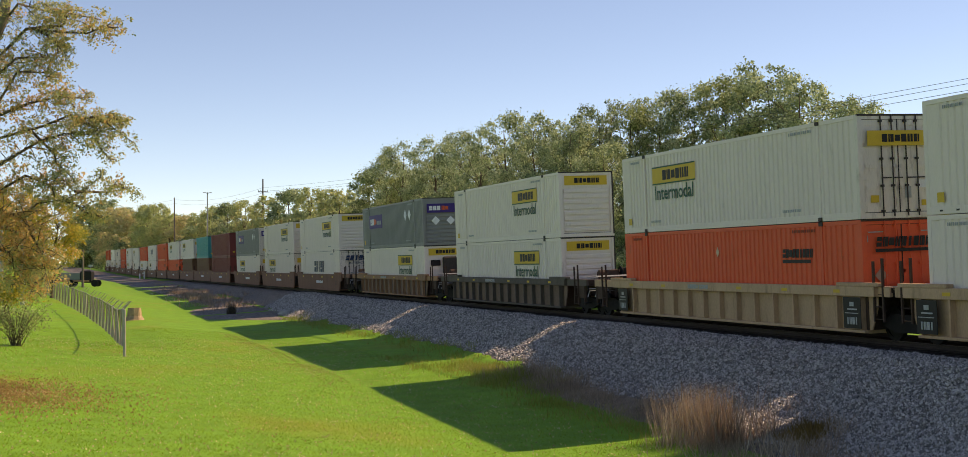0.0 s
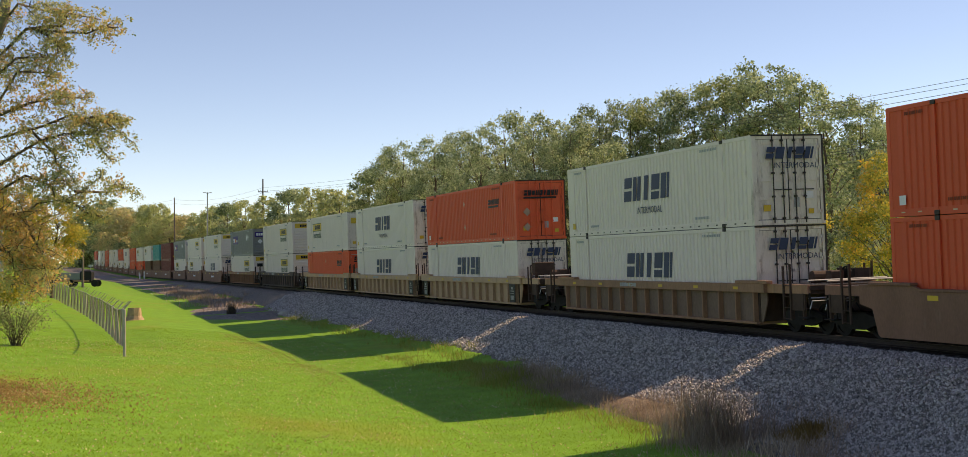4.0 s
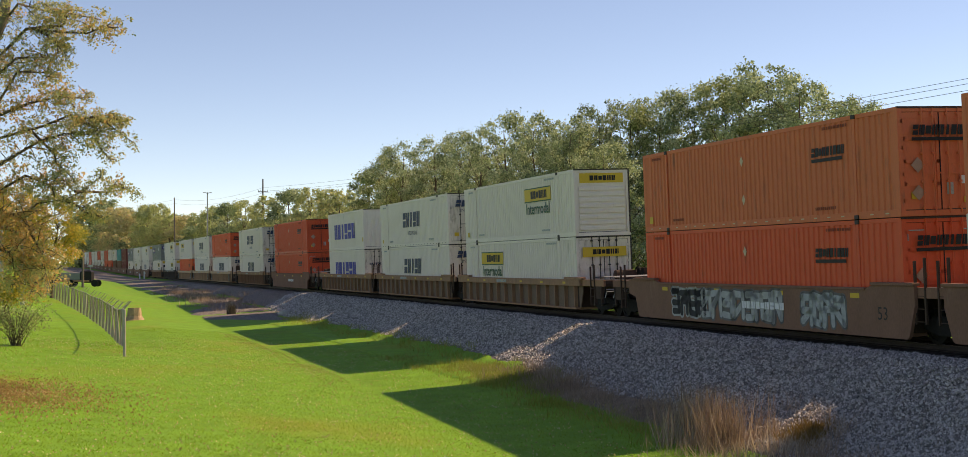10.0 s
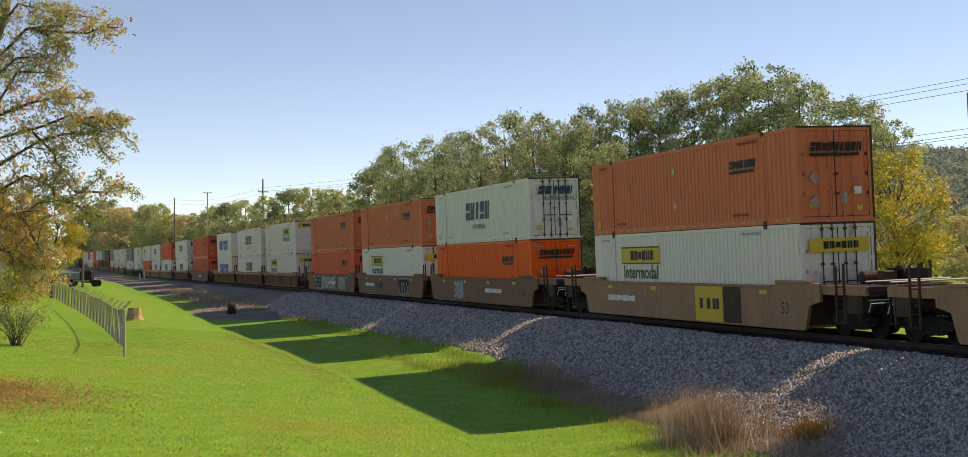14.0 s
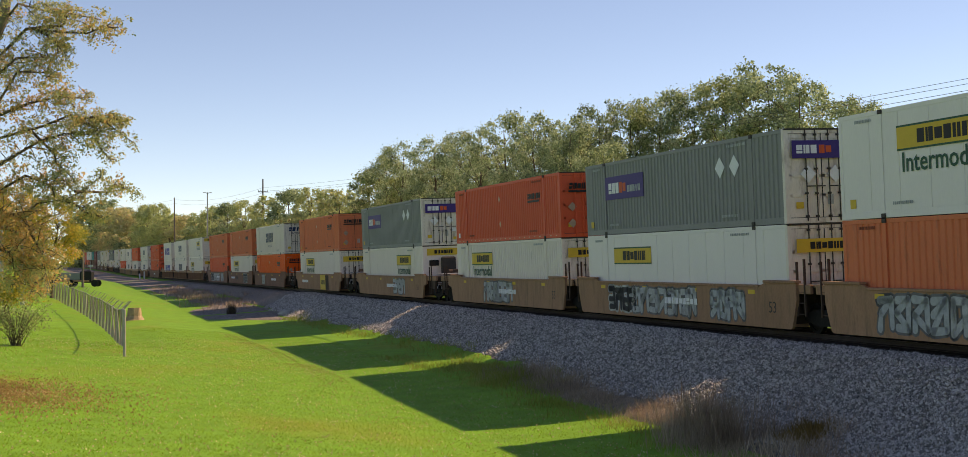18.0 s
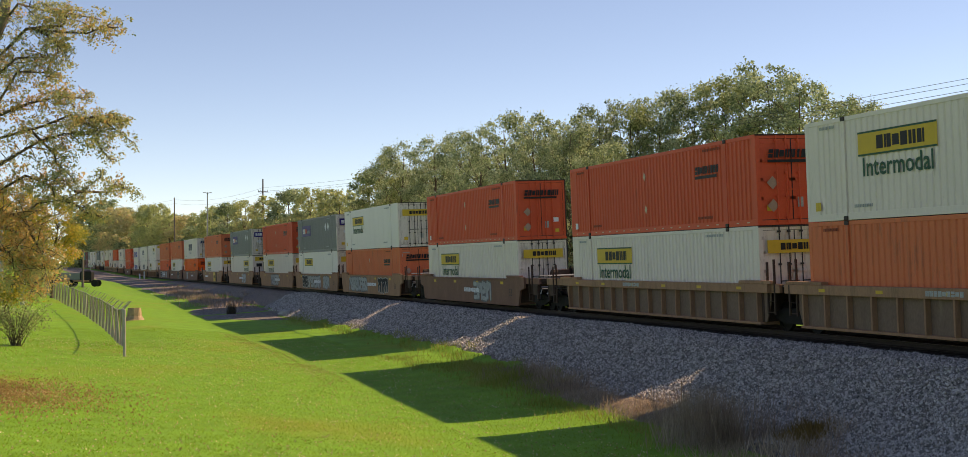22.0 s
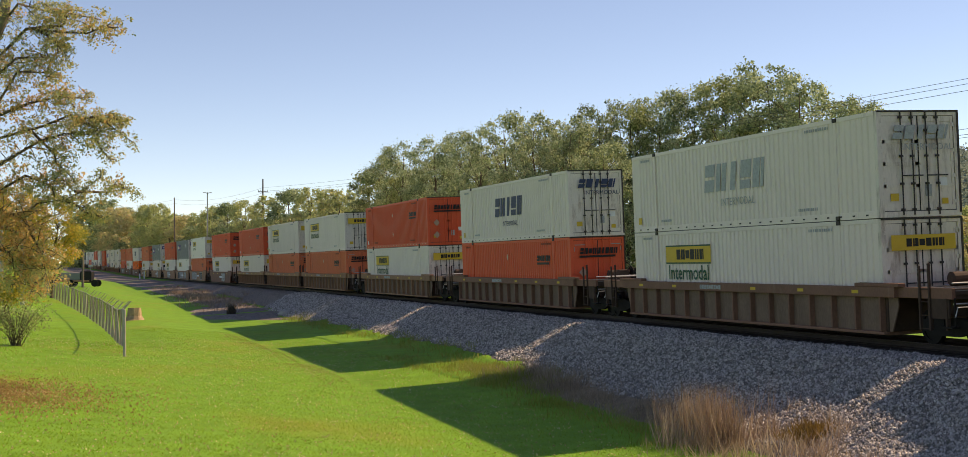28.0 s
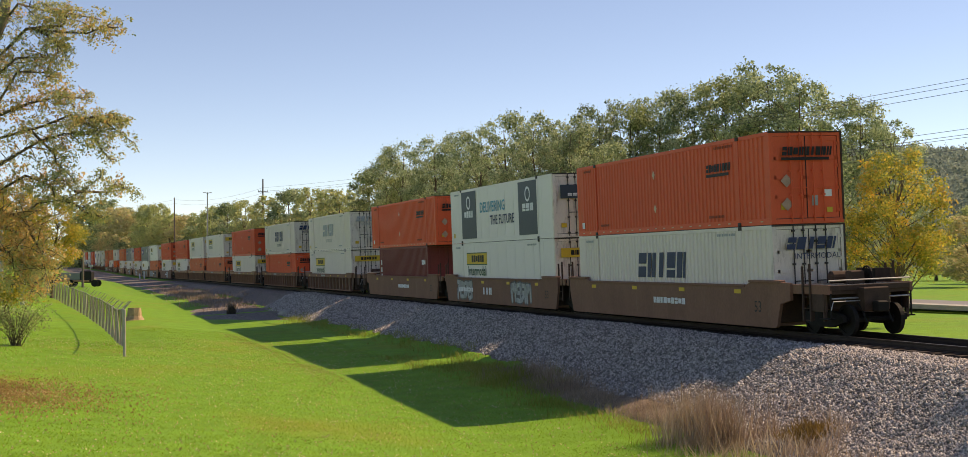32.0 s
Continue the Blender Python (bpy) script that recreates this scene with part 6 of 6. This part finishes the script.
def build_fence():
    a, b = Vector((1.55, 55.0, 0)), Vector((-4.2, 152.0, 0))
    n = 30
    t = thing("chain_link_fence", "grey galvanised chain-link fence with angled barbed wire arms", "fence", pose(a.x, a.y, on_ground(a.x, a.y)))
    z0 = on_ground(a.x, a.y)
    post = Geo().tube([(0, 0, -0.2), (0, 0, 1.78), (0, 0, 1.82)], [0.042, 0.042, 0.018], 8).mesh("post", POST_STEEL)
    arm = Geo().tube([(0, 0, 1.78), (0.32, 0.05, 2.12)], 0.018, 5).mesh("arm", POST_STEEL)
    wide = Geo().tube([(0, 0, -0.2), (0, 0, 1.86), (0, 0, 1.90)], [0.055, 0.055, 0.02], 10).mesh("end_post", POST_STEEL)
    tops, wires, fr = [], Geo(), random.Random(5)
    for i in range(n + 1):
        k = i / n
        p = a.lerp(b, k) + Vector((1.55 * math.sin(math.pi * k ** 0.8), 0, 0))
        q = Vector((p.x - a.x, p.y - a.y, on_ground(p.x, p.y) - z0))
        o = part("end_post" if i == 0 else "post", wide if i == 0 else post, None, t, at=pose(*q, 0, fr.gauss(0, 2.2) if i else 0, 0))
        if i:
            part("arm", arm, None, o)
        tops.append(q)
    part("top_rail", Geo().tube([q + Vector((0, 0, 1.75)) for q in tops], 0.022, 6), POST_STEEL, t)
    for h in (0.12, 0.31):
        part("barbed_wire", Geo().tube([q + Vector((h, 0.02, 1.78 + h * 1.05)) for q in tops[1:]], 0.006, 4), POST_STEEL, t)
    for p, q in zip(tops, tops[1:]):
        m = int((q - p).length / 0.22)
        for i in range(m):
            for up in (0, 1):
                u = p.lerp(q, i / m) + Vector((0, 0, 1.72 * up + 0.03))
                w = p.lerp(q, min(1.0, (i + 10) / m)) + Vector((0, 0, 1.72 * (1 - up) + 0.03))
                d = Vector((0.004, 0, 0))
                wires.add([u - d, u + d, w + d, w - d], [(0, 1, 2, 3)])
    ob = part("wire_mesh", wires, AGED_WIRE, t)
    ob["kind"] = "stuff"


build_fence()


def build_stump():
    x, y = 3.45, 97.8
    t = thing("tree_stump", "broad sawn tree stump with tan bark on the lawn", "tree stump", pose(x, y, on_ground(x, y)))
    rng = random.Random(2)
    n = 22
    g = Geo()
    for z, r in ((-0.1, 0.72), (0.06, 0.62), (0.3, 0.50), (0.85, 0.44)):
        g.v += [((r + 0.05 * math.sin(5 * k * math.tau / n) + rng.uniform(-.03, .03)) * math.cos(math.tau * k / n), (r + rng.uniform(-.03, .03)) * math.sin(math.tau * k / n), z + rng.uniform(-.02, .02)) for k in range(n)]
    for i in range(3):
        g.f += [(i * n + k, i * n + (k + 1) % n, i * n + n + (k + 1) % n, i * n + n + k) for k in range(n)]
    part("bark", g, STUMP_BARK, t)
    top = Geo()
    top.v = [(v[0] * 0.97, v[1] * 0.97, 0.86) for v in g.v[3 * n:]] + [(0, 0, 0.83)]
    top.f = [(k, (k + 1) % n, n) for k in range(n)]
    part("cut_top", top, STUMP_TOP, t, "weathered rusty brown cut")


build_stump()


def bush(name, x, y, h, r, leaf, seed, label, n=60, size=0.06, stems=26):
    rng = random.Random(seed)
    t = thing(name, label, "bush", pose(x, y, on_ground(x, y)))
    g = Geo()
    tips = []
    for i in range(stems):
        a, l = rng.uniform(0, math.tau), rng.uniform(0.5, 1.0)
        tip = Vector((math.cos(a) * r * l, math.sin(a) * r * l, h * rng.uniform(0.55, 1.0)))
        part("stem", Geo().tube([(rng.uniform(-.2, .2), rng.uniform(-.2, .2), -0.1), tip * 0.5 + Vector((0, 0, 0.1)), tip], [0.02, 0.014, 0.006], 5), BARK, t)
        tips.append(tip)
    cen = []
    for _ in range(n):
        q = rng.choice(tips)
        cen.append(q * rng.uniform(0.55, 1.02) + Vector((rng.gauss(0, .1), rng.gauss(0, .1), rng.gauss(0, .1))) * r)
    v, f = leaves(rng, cen, 40, 0.16 * r / 0.9, size)
    o = new("foliage", mesh_arrays("foliage", v, f, leaf))
    o.parent = t
    return t


bush("garden_bush", -2.7, 58.0, 1.75, 1.25, LEAF_OLIVE, 5, "olive green bush with upright twigs on the lawn", 46, 0.05, 40)
bush("garden_bush", -7.2, 42.0, 2.6, 1.6, LEAF_AUTUMN, 6, "orange-brown autumn bush at the lawn's edge", 70, 0.05)
for i, (bx, by) in enumerate(((-8.0, 85), (-5.2, 92), (-10.5, 96))):
    bush("hedge_bush", bx, by, 3.0, 2.1, LEAF_YELLOW if i == 1 else LEAF_AUTUMN, 30 + i, "tall autumn shrub behind the fence", 90, 0.09)


def pole(name, x, y, h, label, arms=True, lamp=False, lean=0.0, mat=None):
    t = thing(name, label, "utility pole" if not lamp else "light pole", pose(x, y, on_ground(x, y), 0, lean, 0))
    part("shaft", Geo().tube([(0, 0, -0.5), (0, 0, h * 0.5), (0, 0, h)], [0.19, 0.16, 0.12], 10), mat or POLE_WOOD, t)
    if arms:
        part("crossarm", Geo().box(-0.85, 0.85, -0.06, 0.06, h - 2.3, h - 2.14).box(-0.7, 0.7, -0.06, 0.06, h - 3.1, h - 2.95), POLE_WOOD, t)
        for k in (-0.78, -0.36, 0.36, 0.78):
            part("insulator", Geo().tube([(k, 0, h - 2.1), (k, 0, h - 1.85)], [0.06, 0.04], 6), GALV, t)
    if lamp:
        for k in (-1, 1):
            part("lamp_arm", Geo().tube([(0, 0, h - 0.4), (k * 0.3, 0, h), (k * 0.5, 0, h - 0.05)], 0.05, 6), GALV, t)
            part("lamp_head", Geo().box(k * 0.65 - 0.22, k * 0.65 + 0.22, -0.15, 0.15, h - 0.14, h, 0.04), GALV, t)
    return t


pole("utility_pole", 29.5, 229.5, 18.2, "wooden utility pole with two crossarms above the trees")
pole("utility_pole", 19.6, 306.0, 18.5, "slim distant utility pole", arms=False, lean=-0.6)
pole("light_pole", 23.8, 272.0, 17.9, "tall grey double-arm light pole", arms=False, lamp=True, mat=GALV)
pole("utility_pole", -5.0, 118.0, 9.5, "pale weathered utility pole behind the fence", arms=False, mat=GALV)
pole("utility_pole", -6.9, 122.0, 7.5, "pale weathered utility pole behind the fence", arms=False, mat=GALV)
pole("utility_pole", -0.2, 190.0, 5.2, "thin pole beside the distant road crossing", arms=False)
pole("utility_pole", 58.0, 10.0, 16.0, "wooden utility pole carrying wires over the field")


def wire(a, b, sag, label="black overhead power wire"):
    a, b = Vector(a), Vector(b)
    pts = [a.lerp(b, k / 16) - Vector((0, 0, 4 * sag * (k / 16) * (1 - k / 16))) for k in range(17)]
    t = thing("power_line", label, "wire", pose(*a), group="overhead wires")
    part("wire", Geo().tube([p - a for p in pts], 0.015, 5), WIRE, t)


for dx, za, zb, sg in ((0.0, 15.7, 13.9, 1.6), (-0.7, 15.0, 13.55, 1.6), (0.7, 14.9, 13.5, 1.7), (0.0, 12.4, 11.0, 1.6), (-0.4, 11.9, 10.65, 1.6), (0.4, 11.8, 10.6, 1.6), (0.2, 11.0, 9.9, 1.6)):
    wire((29.5 + dx, 229.5, za), (58.0 + dx, 10.0, zb), sg)
for dz in (15.7, 14.8):
    wire((29.5, 229.5, dz), (19.6, 306.0, dz + 1.6), 1.0)
    wire((19.6, 306.0, dz + 1.6), (-30.0, 430.0, dz + 1.0), 1.5)


def build_far_side():
    # the road and its pale verge beyond the railway
    tagged(part("road", along([(-37.0, -0.52), (-30.5, -0.50)], -60, 330, 10, closed=False, bank=False), ASPHALT), "grey asphalt road beyond the railway", "road", kind="structure")
    tagged(part("pavement", along([(-30.4, -0.46), (-28.6, -0.46), (-28.6, -0.75)], -60, 330, 10, closed=False, bank=False), CONCRETE), "pale concrete strip beside the road", "pavement", kind="structure")
    # the wooded hill on the horizon
    g = Geo()
    nx, ny = 170, 64
    for j in range(ny):
        for i in range(nx):
            a = radians(14 + 62 * i / (nx - 1))
            d = 560 + 620 * j / (ny - 1)
            k = j / (ny - 1)
            h = 104 * math.sin(min(1.0, k * 1.25) * math.pi / 2) * (0.80 + 0.32 * noise.noise((a * 5, 0, 4)) + 0.1 * noise.noise((a * 17, k * 3, 1)))
            h *= smooth(radians(14), radians(30), a)
            wx, wy = d * math.sin(a), d * math.cos(a)
            h += (4 * noise.noise((wx * 0.035, wy * 0.035, 2)) + 2.5 * noise.noise((wx * 0.09, wy * 0.09, 5))) * min(1, k * 8) * smooth(radians(14), radians(28), a)
            g.v.append((d * math.sin(a), d * math.cos(a), -1.5 + h))
    for j in range(ny - 1):
        for i in range(nx - 1):
            q = j * nx + i
            g.f.append((q, q + 1, q + nx + 1, q + nx))
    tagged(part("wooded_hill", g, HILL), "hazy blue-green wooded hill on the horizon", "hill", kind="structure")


build_far_side()


def hill_woods():
    """The crowns of the woods that cover the part of the hill seen past the train."""
    hill = bpy.data.objects["wooded_hill"].data
    co = np.array([v.co for v in hill.vertices])
    az = np.degrees(np.arctan2(co[:, 0], co[:, 1]))
    dist = np.hypot(co[:, 0], co[:, 1])
    pick = co[(az > 24) & (az < 44) & (dist > 600)]
    r = np.random.default_rng(6)
    pick = pick[r.random(len(pick)) < 0.8] + r.normal(0, 2.5, (1, 3)) * np.array([1, 1, 0])
    rad = r.uniform(4.5, 8.0, len(pick))
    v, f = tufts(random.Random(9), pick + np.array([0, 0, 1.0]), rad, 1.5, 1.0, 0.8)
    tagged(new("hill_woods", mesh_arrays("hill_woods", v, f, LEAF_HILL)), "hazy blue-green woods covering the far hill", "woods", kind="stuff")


hill_woods()


def trailer():
    """A farm trailer with a dark tank parked on the grass by the crossing."""
    x, y = -0.7, 196.0
    t = thing("farm_trailer", "parked flat farm trailer with a black tank and wheels", "trailer", pose(x, y, on_ground(x, y), 0, 0, -14))
    part("bed", Geo().box(-5.0, 1.6, -1.0, 1.0, 0.7, 0.95, 0.03), WELL_TAN, t)
    part("crate", Geo().box(-2.6, 0.3, -0.9, 0.9, 0.95, 2.0, 0.08), SHED_ROOF, t)
    part("tank", Geo().box(0.35, 1.9, -0.8, 0.8, 0.55, 2.3, 0.2), BLACK, t)
    part("sideboard", Geo().box(-5.0, -2.9, -1.0, -0.9, 0.95, 1.4, 0.02), YELLOW, t)
    for wx in (-4.2, -0.9, 2.4):
        for wy in (-0.95, 0.95):
            part("wheel", Geo().tube([(wx, wy - 0.12, 0.5), (wx, wy - 0.1, 0.5), (wx, wy + 0.1, 0.5), (wx, wy + 0.12, 0.5)], [0.4, 0.5, 0.5, 0.4], 16), RUBBER, t)
    part("mast", Geo().tube([(1.6, 0, 2.2), (1.6, 0, 3.1)], 0.04, 6).box(1.3, 1.9, -0.1, 0.1, 2.8, 3.1), GALV, t)


trailer()


def shed():
    x, y = -13.5, 112.0
    t = thing("garden_shed", "dark boarded shed with a grey gable roof behind trees", "shed", pose(x, y, on_ground(x, y), 0, 0, -10))
    part("wall", Geo().box(-4.5, 4.5, -3, 3, -0.2, 2.6, 0.02), SHED_WALL, t)
    part("roof", Geo().prism_y([(-5.0, 2.5), (5.0, 2.5), (0, 4.7)], -3.4, 3.4), SHED_ROOF, t)
    w = part("window", Geo().box(2.3, 3.4, -3.05, -2.99, 1.0, 2.0), WHITE_INK, t)
    part("pane", Geo().box(2.38, 3.32, -3.07, -3.04, 1.08, 1.92), DARK, w)


shed()

# two white marker posts by the track, and a pale boulder on the stones
for ms, mc in ((262.0, 3.9), (262.4, 3.0)):
    mp = beside(ms, mc)
    mk = thing("marker_post", "short white marker post beside the track", "post", pose(mp.x, mp.y, bank_z(mc) + rise(ms)))
    part("shaft", Geo().box(-0.14, 0.14, -0.05, 0.05, -0.2, 1.7, 0.02), WHITE_INK, mk)
bp = beside(103.0, 5.6)
rock = Geo()
rr = random.Random(1)
for j in range(5):
    for k in range(9):
        a, b = math.pi * (j + 0.5) / 5, math.tau * k / 9
        q = rr.uniform(0.85, 1.1)
        rock.v.append((0.55 * q * math.sin(a) * math.cos(b), 0.45 * q * math.sin(a) * math.sin(b), 0.32 * q * math.cos(a)))
for j in range(4):
    rock.f += [(j * 9 + k, j * 9 + 9 + k, j * 9 + 9 + (k + 1) % 9, j * 9 + (k + 1) % 9) for k in range(9)]
rock.f += [tuple(range(9)), tuple(reversed(range(36, 45)))]
bo = tagged(part("boulder", rock, CONCRETE), "pale boulder lying on the ballast slope", "rock")
bo.matrix_basis = pose(bp.x, bp.y, bank_z(5.6) + 0.1)


# ---- what moves ----
def motions():
    """The train runs along the track at a steady speed."""
    times = [0.0, 4.0, 8.0, 12.0, 16.0, 20.0, 24.0, 28.0, 32.0]
    for ob, mid, lift in moving:
        rows = []
        for t in times:
            x, y, a = track(mid + SPEED * (t - 32.0))
            m = pose(x, y, rise(mid + SPEED * (t - 32.0)), 0, -BANK, math.degrees(a)) @ pose(0, 0, lift)
            rows.append((t, m))
        walk(ob, rows)


motions()
